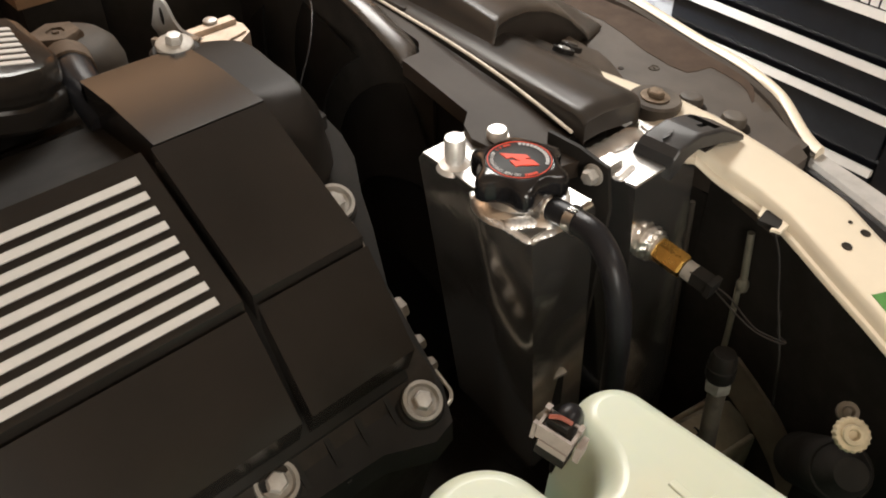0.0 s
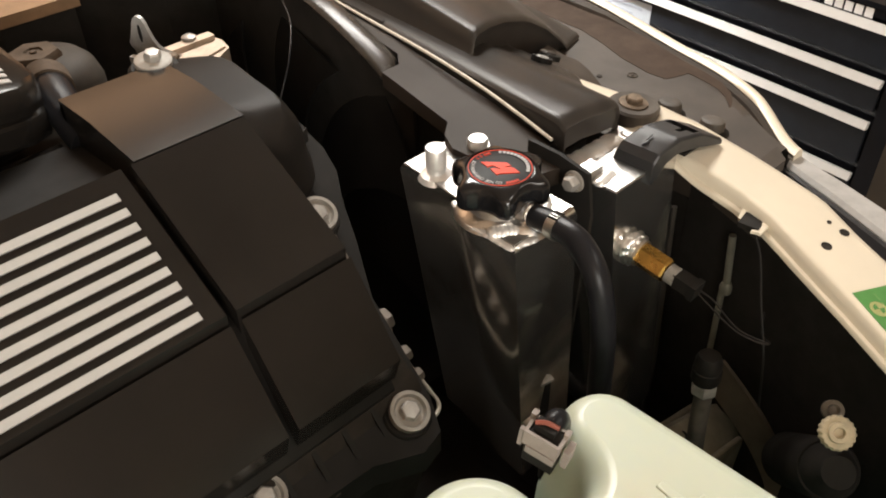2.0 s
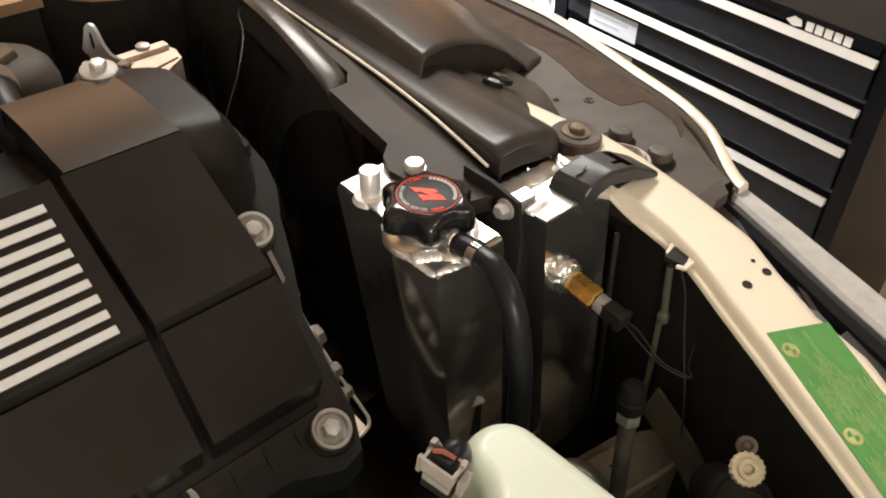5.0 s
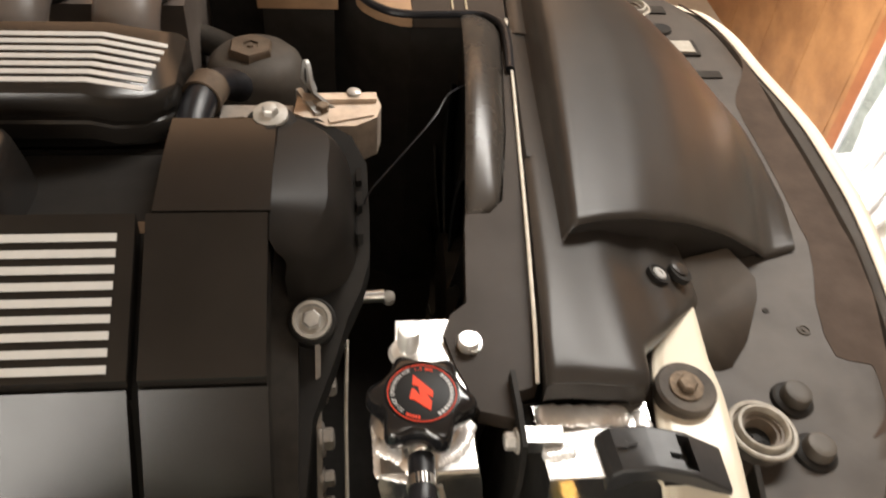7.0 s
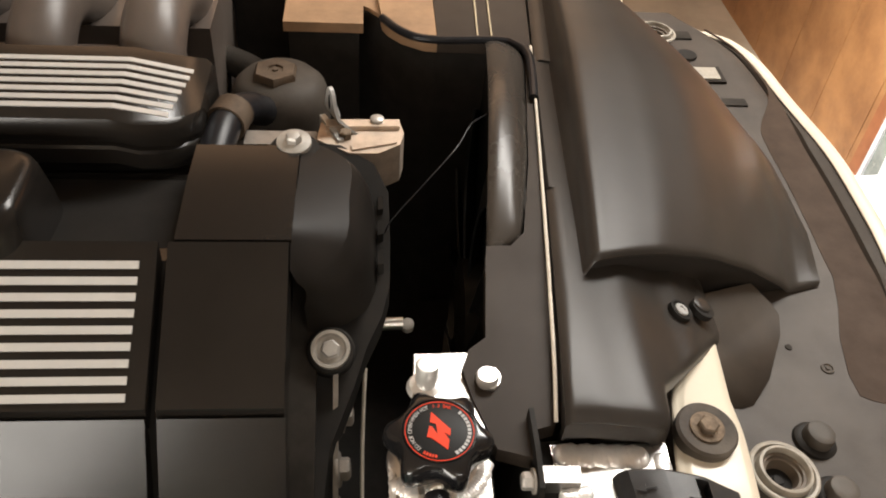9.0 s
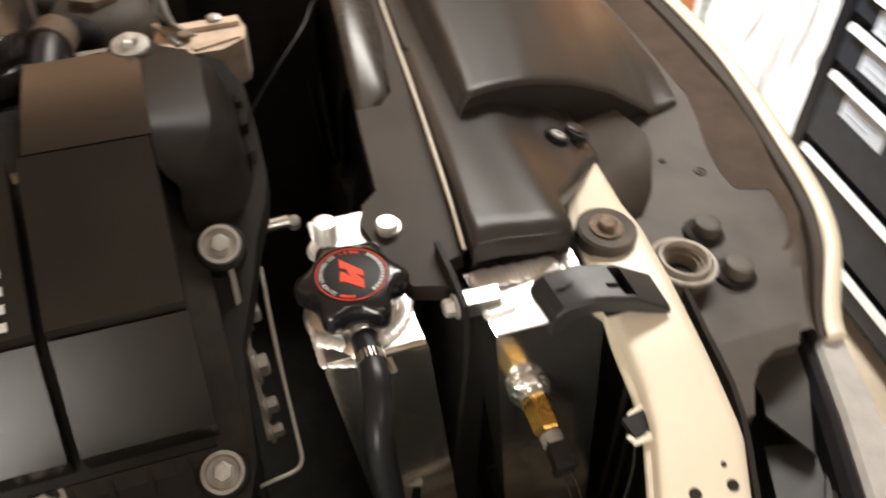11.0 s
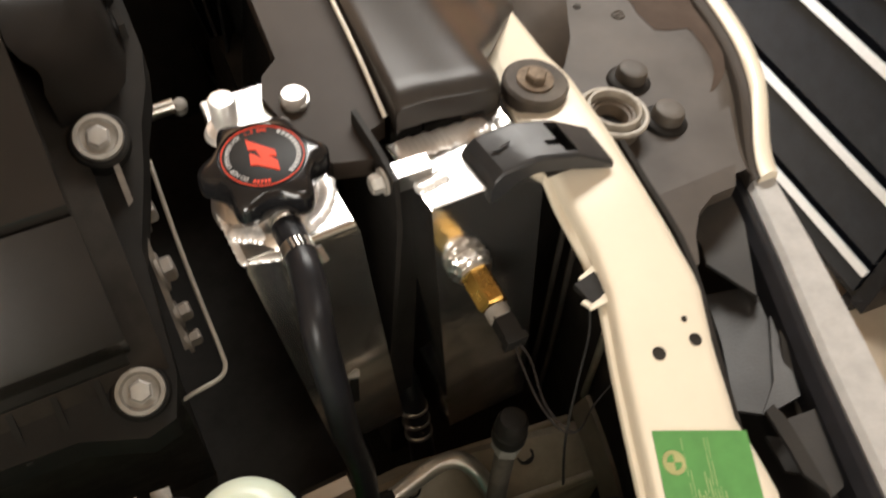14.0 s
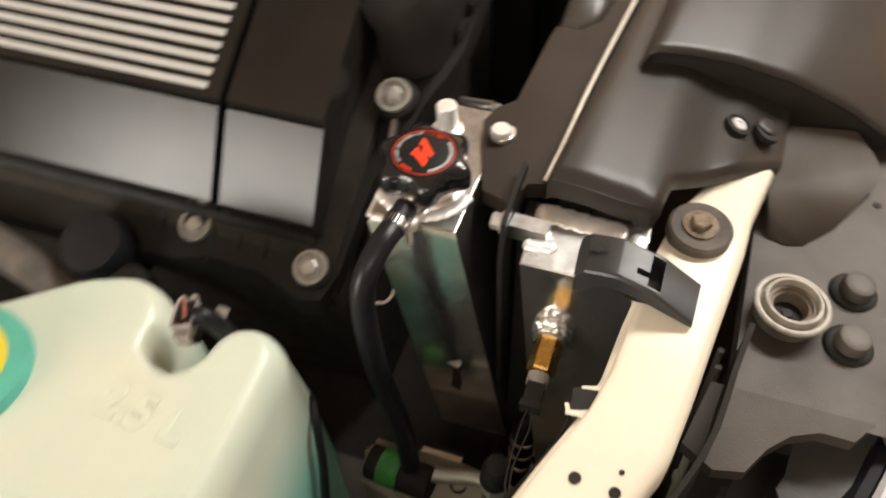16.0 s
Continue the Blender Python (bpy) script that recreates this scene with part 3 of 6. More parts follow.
    for p in ((-0.074, 0.121, 0.7335), (-0.106, -0.013, 0.6440), (-0.223, -0.002, 0.6480)):
        b = thing("cover_bolt", V3(p) - axis * 0.004, "zinc bolt with a grey cupped washer in the cover flange", "bolt", "cover bolts")
        hex_bolt(b, V3(p), axis, 0.0076, 0.0050, 0.0156, 0.006)
        bm = B()
        lathe(bm, V3(p) - axis * 0.02, axis, [(0.0195, 0), (0.0190, 0.018), (0.0175, 0.0195)], 28)
        part("boss", bm, BLACK, en)
    b = thing("cover_bolt", (-0.107, 0.270, 0.82), "bright zinc bolt in the top of the front cover", "bolt", "cover bolts")
    hex_bolt(b, (-0.107, 0.270, 0.822), (0, -0.15, 1), 0.0068, 0.009, 0.0145, 0.005, cup=False)
    bm = B()
    lathe(bm, (-0.107, 0.272, 0.79), (0, -0.1, 1), [(0.022, 0), (0.021, 0.028), (0.018, 0.031)], 28)
    part("boss", bm, BLACK, en)
    # ribs under the flange
    for k in range(6):
        x = -0.13 - k * 0.026
        bm = B()
        prism(bm, [(x, -0.024, 0.630), (x, 0.0, 0.655), (x, 0.01, 0.60), (x, -0.012, 0.60)], (0.004, 0, 0))
        part("rib", bm, BLACK, en)
    # bolted steel strip on the engine's face
    bm = B()
    prism(bm, [(-0.072, 0.118, 0.712), (-0.072, 0.108, 0.722), (-0.072, 0.018, 0.622), (-0.072, 0.026, 0.612)], (0.004, 0, 0))
    bevel(bm, 0.0015)
    part("steel_strip", bm, ALUDULL, en, "bare steel mounting strip")
    for p, r in (((-0.067, 0.098, 0.679), 0.0095), ((-0.069, 0.062, 0.657), 0.0095), ((-0.069, 0.040, 0.634), 0.007), ((-0.069, 0.026, 0.620), 0.006)):
        b = thing("strip_bolt", p, "zinc hexagonal bolt on the engine's face", "bolt", "strip bolts")
        hex_bolt(b, p, (1, 0, 0.1), r, 0.009, r * 1.5, 0.003, mat=ALUDULL, wmat=ALUDULL, cup=False)
    bm = B()
    tube(bm, [(-0.0470, 0.150, 0.674), (-0.0482, 0.125, 0.655), (-0.0492, 0.095, 0.633), (-0.0492, 0.060, 0.608), (-0.0490, 0.026, 0.590), (-0.0500, 0.016, 0.586), (-0.0570, 0.010, 0.583), (-0.078, 0.007, 0.582), (-0.102, 0.003, 0.580)], 0.0017, 8)
    r = solo("guide_rod", bm, ROD, (-0.05, 0.06, 0.6), "thin bent bare metal rod in front of the engine", "rod")


engine()


def intake_side():
    im = thing("intake_manifold", (-0.35, 0.45, 0.70), "brown-black plastic intake manifold with round runners", "intake manifold")
    for k, x in enumerate((-0.245, -0.345, -0.445, -0.545)):
        bm = B()
        tube(bm, [(x, 0.375, 0.74), (x, 0.385, 0.80), (x, 0.415, 0.838), (x, 0.47, 0.845), (x, 0.56, 0.80)], 0.030, 20)
        part("runner", bm, MANIFOLD, im)
        bm = B()
        cyl(bm, (x - 0.08, 0.42, 0.79), (x + 0.02, 0.42, 0.79), 0.030, seg=20)
        part("bridge", bm, MANIFOLD, im)
    bm = B(); box(bm, (-0.60, 0.50, 0.55), (-0.21, 0.66, 0.80)); bevel(bm, 0.02, 3)
    part("plenum", bm, MANIFOLD, im)
    of = thing("oil_filter_housing", (-0.137, 0.452, 0.60), "dusty black oil filter housing with a hexagonal top", "oil filter")
    bm = B()
    lathe(bm, (-0.137, 0.452, 0.357), (0, 0, 1), [(0.05, 0), (0.05, 0.243), (0.052, 0.363), (0.052, 0.393), (0.047, 0.408), (0.038, 0.417), (0.018, 0.421)], 40)
    part("body", bm, SOOT, of)
    bm = B()
    lathe(bm, (-0.140, 0.4505, 0.768), (0, 0, 1), [(0.0240, 0), (0.0240, 0.013), (0.0215, 0.0165), (0.0200, 0.0165), (0.0090, 0.0165), (0.0080, 0.0145), (0.0035, 0.0145), (0.0030, 0.0165)], 6)
    part("hex_top", bm, DUSTCAP, of, "dusty brown hexagonal cap")
    hs = thing("coolant_hose", (-0.18, 0.33, 0.76), "black coolant hose stub with a clamp", "hose")
    bm = B()
    tube(bm, [(-0.178, 0.250, 0.79), (-0.176, 0.29, 0.80), (-0.170, 0.33, 0.805), (-0.160, 0.37, 0.79), (-0.15, 0.41, 0.76)], 0.0150, 16)
    part("tube", bm, RUBBER, hs)
    bm = B()
    cyl(bm, (-0.1725, 0.322, 0.804), (-0.1670, 0.345, 0.803), 0.0185, seg=24)
    part("clamp", bm, DUSTCAP, hs)
    th = thing("thermostat_housing", (-0.08, 0.31, 0.74), "bare cast aluminium thermostat housing behind the front cover", "housing")
    bm = B()
    prism(bm, [(-0.092, 0.322, 0.748), (-0.089, 0.350, 0.748), (-0.016, 0.353, 0.748), (-0.012, 0.334, 0.748), (-0.016, 0.316, 0.748), (-0.036, 0.302, 0.748), (-0.062, 0.302, 0.748)], (0, 0, 0.042))
    bevel(bm, 0.004, 3)
    part("body", bm, ALUCAST, th)
    bm = B(); obox(bm, (-0.050, 0.343, 0.7915), (0.034, 0.001, 0), (0, 0.0055, 0), (0, 0, 0.0030)); bevel(bm, 0.0015)
    part("rib", bm, ALUCAST, th)
    bm = B(); obox(bm, (-0.040, 0.314, 0.786), (0.020, 0.006, 0), (-0.001, 0.0035, 0), (0, 0, 0.0060)); bevel(bm, 0.0015)
    part("rib", bm, ALUCAST, th)
    bm = B(); box(bm, (-0.157, 0.316, 0.758), (-0.0925, 0.337, 0.788)); bevel(bm, 0.003, 2)
    part("neck", bm, ALUDULL, th, "dull grey cast neck")
    bm = B(); lathe(bm, (-0.037, 0.347, 0.7942), (0, 0, 1), [(0.0065, 0), (0.0065, 0.003), (0.004, 0.0045)], 16)
    part("screw", bm, ZINC, th, "bright screw head")
    bm = B(); lathe(bm, (-0.066, 0.326, 0.7900), (0, 0, 1), [(0.0062, 0), (0.0062, 0.006), (0.005, 0.007)], 6)
    part("nut", bm, RUST, th, "rusty hexagonal nut")
    le = thing("lifting_eye", (-0.075, 0.322, 0.80), "twisted zinc lifting eye", "lifting eye")
    d, n = Vector((-0.42, 0.907, 0)), Vector((0.907, 0.42, 0)) * 0.0017
    widths = [(0.781, 0.0235), (0.790, 0.0240), (0.797, 0.0195), (0.804, 0.0150), (0.811, 0.0112), (0.818, 0.0085), (0.824, 0.0066), (0.828, 0.0044), (0.8300, 0.0018)]
    bm = B()
    rows = []
    for z, w in widths:
        c = Vector((-0.079, 0.346, z)) + n * (6.0 * sstep(0.805, 0.785, z))
        curl = n * (4.0 * sstep(0.81, 0.785, z))
        rows.append([c - d * w - n + curl, c - d * (w * 0.45) - n, c + d * (w * 0.45) - n, c + d * w - n + curl, c + d * w + n + curl, c + d * (w * 0.45) + n, c - d * (w * 0.45) + n, c - d * w + n + curl])
    loft(bm, rows)
    part("plate", bm, EYEZINC, le, "dull zinc plate pinched to a point", 40)
    bm = B()
    slot = [Vector((-0.079, 0.346, 0.815)) + d * (0.0016 * math.cos(a)) + Vector((0, 0, 0.0080 * math.sin(a))) - n * 1.3 for a in [2 * math.pi * k / 16 for k in range(16)]]
    prism(bm, slot, n * 2.6)
    part("slot", bm, BLACK, le, "dark slot")
    bm = B(); obox(bm, (-0.079, 0.338, 0.787), d * 0.022, n * 1.6, (0, 0, 0.006)); bevel(bm, 0.001)
    part("foot", bm, EYEZINC, le)
    oc = thing("oil_filler_cap", (-0.33, 0.165, 0.80), "large black oil filler cap", "cap")
    def sq(cx, cy, rx, ry, z, n=40, e=0.55):
        return [(cx + rx * math.copysign(abs(math.cos(a)) ** e, math.cos(a)), cy + ry * math.copysign(abs(math.sin(a)) ** e, math.sin(a)), z) for a in [2 * math.pi * k / n for k in range(n)]]
    bm = B()
    loft(bm, [sq(-0.352, 0.184, rx, ry, z, 48, 0.85) for rx, ry, z in ((0.070, 0.058, 0.775), (0.070, 0.058, 0.789), (0.067, 0.055, 0.794), (0.050, 0.040, 0.795))])
    part("collar", bm, COVER, oc, "", 40)
    bm = B()
    loft(bm, [sq(-0.352, 0.184, rx, ry, z, 48, 0.42) for rx, ry, z in ((0.068, 0.050, 0.793), (0.066, 0.048, 0.815), (0.062, 0.045, 0.838), (0.060, 0.043, 0.845), (0.057, 0.040, 0.8485), (0.053, 0.036, 0.8500))])
    part("grip", bm, COVER, oc, "", 30)


intake_side()


# ---- expansion tank ----
def expansion_tank():
    et = thing("expansion_tank", (0.03, 0.02, 0.46), "welded bare aluminium coolant expansion tank", "coolant tank")
    top = [(-0.012, 0.092), (0.037, 0.092), (0.037, -0.041), (-0.029, -0.042), (-0.030, 0.000), (-0.016, 0.028)]
    bot = [(0.028, 0.088), (0.076, 0.088), (0.076, -0.026), (0.012, -0.028), (0.012, 0.005), (0.022, 0.030)]
    bm = B()
    loft(bm, [[(x, y, 0.468) for x, y in bot], [(x, y, 0.762) for x, y in top], [(x * 0.94, y * 0.95 + 0.001, 0.768) for x, y in top]])
    bevel(bm, 0.004, 3)
    part("body", bm, MIRROR, et)
    bm = B()
    prism(bm, [(x * 0.93, y * 0.94 + 0.001, 0.7676) for x, y in top], (0, 0, 0.0014)); bevel(bm, 0.0006)
    part("top_plate", bm, PLATE, et, "scuffed bright aluminium top")
    bm = B()
    weld(bm, (-0.0275, -0.0185, 0.7690), (-0.0080, -0.0300, 0.7690), 0.0062, 8, 0.55)
    part("weld_seam", bm, WELD, et, "bright stacked weld bead")
    bm = B()
    weld(bm, (-0.0185, 0.026, 0.7665), (-0.0290, 0.002, 0.7665), 0.0030, 13, 0.6)
    weld(bm, (-0.0290, 0.001, 0.7665), (-0.0285, -0.038, 0.7665), 0.0030, 19, 0.6)
    part("weld_seam", bm, WELD, et, "bright weld bead along the top edge")
    bm = B()
    weld(bm, (-0.028, -0.036, 0.766), (-0.010, -0.0415, 0.766), 0.0034, 8, 0.6)
    part("weld_seam", bm, WELD, et, "bright weld bead on the top")
    bm = B()
    arc = [(0.0325 * math.cos(a), 0.0325 * math.sin(a), 0.7686) for a in span(radians(-80), radians(-8), 6)]
    for a, b in zip(arc, arc[1:]):
        weld(bm, a, b, 0.0052, 3, 0.5)
    part("weld_seam", bm, WELD, et, "bright weld bead on the top")
    bm = B()
    lathe(bm, (0.0, 0.0, 0.764), (0, 0, 1), [(0.033, 0), (0.031, 0.004), (0.0245, 0.008), (0.0235, 0.018)], 40)
    part("filler_neck", bm, ALU, et, "bright conical filler neck")
    bm = B()
    lathe(bm, (-0.004, 0.060, 0.765), (0, 0, 1), [(0.014, 0), (0.012, 0.004), (0.0072, 0.006), (0.0072, 0.010), (0.0080, 0.011), (0.0080, 0.0255), (0.0074, 0.0268), (0.0066, 0.0270), (0.0030, 0.0268)], 28)
    part("bleed_screw", bm, WELD, et, "bright cylindrical bleed screw")
    bm = B()
    cyl(bm, (-0.001, -0.016, 0.776), (-0.002, -0.050, 0.779), 0.0062)
    cyl(bm, (-0.001, -0.022, 0.7765), (-0.001, -0.030, 0.777), 0.0085)
    part("hose_nipple", bm, ALU, et)
    bm = B()
    lathe(bm, (-0.002, -0.026, 0.764), (0, 0, 1), [(0.018, 0), (0.015, 0.006), (0.009, 0.010)], 20)
    part("nipple_weld", bm, ALU, et, "bright lumpy weld")

    bm = B(); obox(bm, (0.024, -0.030, 0.586), (0.0105, -0.0045, 0.003), (0.0012, 0.003, 0), (0, 0, 0.0012)); bevel(bm, 0.0004)
    part("tab", bm, WASHER, et, "small bright metal tab")
    bm = B(); obox(bm, (0.024, -0.0300, 0.5645), (0.0095, -0.004, 0.0026), (0.0003, 0.0007, 0), (0, 0, 0.0205))
    part("tab_leg", bm, BLACK, et)

    cp = thing("filler_cap", (0, 0, 0.772), "glossy black lobed filler cap with a red emblem", "cap")
    bm = B()
    rings = []
    for f, z, lob in ((0.84, 0.7800, 0.6), (0.93, 0.7795, 1.0), (0.985, 0.7815, 1.0), (1.0, 0.786, 1.0), (0.99, 0.793, 1.0), (0.96, 0.7962, 0.95), (0.88, 0.7985, 0.6), (0.80, 0.8000, 0.15), (0.745, 0.8002, 0.0), (0.725, 0.7990, 0.0), (0.3, 0.799, 0), (0.01, 0.799, 0)):
        ring = []
        for k in range(96):
            a = 2 * math.pi * k / 96
            c = 2 * ((math.cos(6 * a + 0.9) + 1) / 2) ** 1.5 - 1
            r = (0.0322 + 0.0040 * lob * c) * f
            ring.append((r * math.cos(a), r * math.sin(a), z))
        rings.append(ring)
    loft(bm, rings)
    part("shell", bm, GLOSS, cp, "", 50)
    bm = B()
    lathe(bm, (0, 0, 0.7985), (0, 0, 1), [(0.0231, 0), (0.0231, 0.0010), (0.0226, 0.0012)], 64)
    face = part("label_disc", bm, DISC, cp, "black printed disc")

    def ring(r0, r1, a0, a1, z, mat, name, label):
        bm = B()
        n = max(2, int(abs(a1 - a0) / 0.08))
        ang = span(a0, a1, n)
        loft(bm, [[(r0 * math.cos(a), r0 * math.sin(a), z), (r1 * math.cos(a), r1 * math.sin(a), z), (r1 * math.cos(a), r1 * math.sin(a), z + 0.0004), (r0 * math.cos(a), r0 * math.sin(a), z + 0.0004)] for a in ang])
        part(name, bm, mat, face, label)
    ring(0.0216, 0.0221, 0, 2 * math.pi * 0.999, 0.7998, RED, "rim_line", "thin red ring")
    # red emblem of plain blocks
    bm = B()
    em = [(-0.0047, 0.0142), (0.0072, 0.0006), (0.0065, -0.0040), (0.0028, -0.0014), (0.0058, -0.0072), (0.0045, -0.0140), (-0.0052, -0.0055), (-0.0083, -0.0045), (-0.0063, 0.0034), (-0.0044, 0.0026), (-0.0013, -0.0027), (-0.0020, 0.0050), (-0.0058, 0.0064)]
    prism(bm, [(x, y, 0.7997) for x, y in em], (0, 0, 0.0006))
    part("emblem", bm, RED, face, "orange-red block emblem")

    def arc_text(txt, r, mid, size, mat, step):
        for k, chx in enumerate(txt):
            if chx == " ":
                continue
            a = mid - (k - (len(txt) - 1) / 2) * step
            cu = bpy.data.curves.new("letter", "FONT")
            cu.body, cu.size, cu.align_x, cu.extrude = chx, size, "CENTER", 0.0002
            tmp = bpy.data.objects.new("letter", cu)
            me = bpy.data.meshes.new_from_object(tmp)
            bpy.data.objects.remove(tmp)
            me.transform(pose(r * math.cos(a), r * math.sin(a), 0.8001 - 0.772, 0, 0, math.degrees(a) - 90))
            me.materials.clear()
            me.materials.append(mat)
            ob = new("letter", me)
            ob.parent = face
    arc_text("DO NOT OPEN WHEN HOT", 0.0176, radians(168), 0.0036, CAPPRINT, 0.101)
    arc_text("1.3 BAR", 0.0177, radians(83), 0.0033, RED, 0.095)
    for k in range(5):
        a = radians(262) - k * 0.10
        ring(0.0180, 0.0201, a, a - 0.065, 0.7999, RED, "print_bar", "red block of print")
    for k in range(13):
        a = 0.80 - k * 0.148
        ring(0.0179, 0.0203, a, a - 0.095, 0.7999, CAPPRINT, "print_bar", "white block of print")

    oh = thing("overflow_hose", (-0.002, -0.06, 0.50), "black rubber overflow hose with a spring clamp", "hose")
    bm = B()
    tube(bm, [(-0.002, -0.034, 0.7775), (-0.003, -0.054, 0.7800), (-0.006, -0.076, 0.7795), (-0.0105, -0.0960, 0.762), (-0.0085, -0.1043, 0.7184), (-0.0034, -0.1042, 0.654), (0.0058, -0.1015, 0.585), (0.0099, -0.1020, 0.500)], 0.0086, 20)
    part("tube", bm, RUBBER, oh)
    bm = B()
    cyl(bm, (-0.0031, -0.0500, 0.7793), (-0.0034, -0.0570, 0.7798), 0.0093, seg=28)
    cl = part("clamp", bm, STEEL, oh, "bright steel worm clamp")
    for k in range(4):
        bm = B()
        obox(bm, (-0.0068 + 0.0025 * k, -0.0530, 0.7885), (0.0007, 0, 0), (0, 0.0035, -0.0004), (0, 0, 0.0006))
        part("slot", bm, BLACK, cl)
    bm = B()
    cyl(bm, (0.0075, -0.053, 0.777), (0.0095, -0.058, 0.770), 0.0024)
    part("screw", bm, STEEL, cl)


expansion_tank()


# ---- radiator end tank, bracket and sensor ----
def end_tank():
    rt = thing("radiator_end_tank", (0.12, -0.01, 0.45), "welded bare aluminium radiator end tank", "radiator tank")
    top = [(0.080, 0.016), (0.162, 0.016), (0.160, -0.042), (0.082, -0.042)]
    bot = [(0.112, 0.030), (0.190, 0.030), (0.188, -0.046), (0.112, -0.046)]
    bm = B()
    loft(bm, [[(x, y, 0.45) for x, y in bot], [(x, y, 0.757) for x, y in top]])
    bevel(bm, 0.004, 3)
    part("body", bm, MIRROR, rt)
    bm = B()
    prism(bm, [(0.0812, 0.0150, 0.7564), (0.1610, 0.0150, 0.7564), (0.1590, -0.0412, 0.7564), (0.0830, -0.0412, 0.7564)], (0, 0, 0.0018)); bevel(bm, 0.0012)
    part("top_plate", bm, PLATE, rt, "scuffed bright aluminium top")
    bm = B()
    weld(bm, (0.085, 0.007, 0.7586), (0.143, 0.004, 0.7586), 0.0092, 16, 0.26)
    part("weld_seam", bm, WELD, rt, "bright stacked weld bead")
    bm = B()
    weld(bm, (0.155, 0.004, 0.7578), (0.156, -0.014, 0.7578), 0.0058, 6, 0.4)
    part("weld_seam", bm, WELD, rt, "bright stacked weld bead")
    bm = B()
    obox(bm, (0.0815, -0.0125, 0.7595), (0.0135, -0.0004, 0), (0.0005, 0.0062, 0), (0, 0, 0.0065))
    bevel(bm, 0.0022, 3)
    part("boss", bm, PLATE, rt, "square aluminium boss")
    bm = B()
    weld(bm, (0.083, -0.025, 0.7580), (0.100, -0.022, 0.7580), 0.0056, 6, 0.5)
    part("weld_seam", bm, WELD, rt, "bright stacked weld bead")
    bm = B()
    p, ax = Vector((0.1106, -0.0425, 0.692)), Vector((0.0, -1, -0.13)).normalized()
    d, u, w = basis(ax)
    rings = []
    for r, h in ((0.0120, -0.003), (0.0130, 0.000), (0.0148, 0.0012), (0.0150, 0.0035), (0.0136, 0.0048), (0.0132, 0.0055), (0.0140, 0.0068), (0.0136, 0.0088), (0.0122, 0.0095), (0.0120, 0.0120)):
        rings.append([p + d * h + (u * math.cos(a) + w * math.sin(a)) * r * (1 + 0.05 * math.sin(11 * a + h * 500) * (0 < h < 0.009)) for a in [2 * math.pi * k / 66 for k in range(66)]])
    loft(bm, rings)
    part("sensor_bung", bm, ALU, rt, "lumpy welded bung")

    sn = thing("temperature_sensor", (0.112, -0.06, 0.68), "brass temperature sensor with a black plug", "sensor")
    p = p + ax * 0.0105
    bm = B(); lathe(bm, p, ax, [(0.0092, 0), (0.0104, 0.002), (0.0104, 0.025), (0.0094, 0.027)], 6)
    part("hex_body", bm, BRASS, sn, "", 20)
    bm = B(); lathe(bm, p + ax * 0.028, ax, [(0.0080, 0), (0.0080, 0.008)], 24)
    part("collar", bm, WASHER, sn)
    bm = B(); d, u, w = basis(ax)
    obox(bm, p + ax * 0.0440, ax * 0.0095, u * 0.0062, w * 0.0058); bevel(bm, 0.0012)
    obox(bm, p + ax * 0.0530, ax * 0.0024, u * 0.0074, w * 0.0068)
    obox(bm, p + ax * 0.0440 + w * 0.0064, ax * 0.0060, u * 0.0028, w * 0.0012)
    part("plug", bm, BLACK, sn)
    e = p + ax * 0.056
    for dx, dz in ((-0.0014, 0.0), (0.0016, 0.001)):
        bm = B()
        tube(bm, [e + Vector((dx, 0, dz)), e + Vector((dx * 2.2, -0.012, -0.004)), Vector((0.1085 + dx, -0.145, 0.670)), Vector((0.1120 + dx, -0.164, 0.668)), Vector((0.124, -0.166, 0.660)), Vector((0.150, -0.150, 0.640)), Vector((0.185, -0.135, 0.630))], 0.0007, 6)
        part("wire", bm, GREYWIRE, sn, "thin grey-brown wire")

    br = thing("tank_bracket", (0.066, 0, 0.70), "black steel plate bracket between the two tanks", "bracket")
    bm = B()
    prism(bm, [(0.064, -0.034, 0.742), (0.064, -0.028, 0.776), (0.064, 0.000, 0.781), (0.064, 0.030, 0.781), (0.064, 0.030, 0.60), (0.064, -0.010, 0.48), (0.064, -0.020, 0.48)], (0.0035, 0, 0))
    bevel(bm, 0.001)
    part("plate", bm, BLACK, br)
    hex_bolt(br, (0.0635, -0.017, 0.766), (-1, 0, 0), 0.0062, 0.008, 0.0085, 0.002, cup=False)
    rd = thing("radiator", (0.085, 0.3, 0.32), "dark radiator core beside the aluminium end tank", "radiator")
    bm = B(); box(bm, (0.072, -0.010, 0.32), (0.092, 0.022, 0.752)); bevel(bm, 0.003)
    part("side_plate", bm, BLACK, rd)
    bm = B(); box(bm, (0.117, 0.034, 0.32), (0.145, 0.70, 0.745)); bevel(bm, 0.003)
    part("core", bm, DEEP, rd)


end_tank()


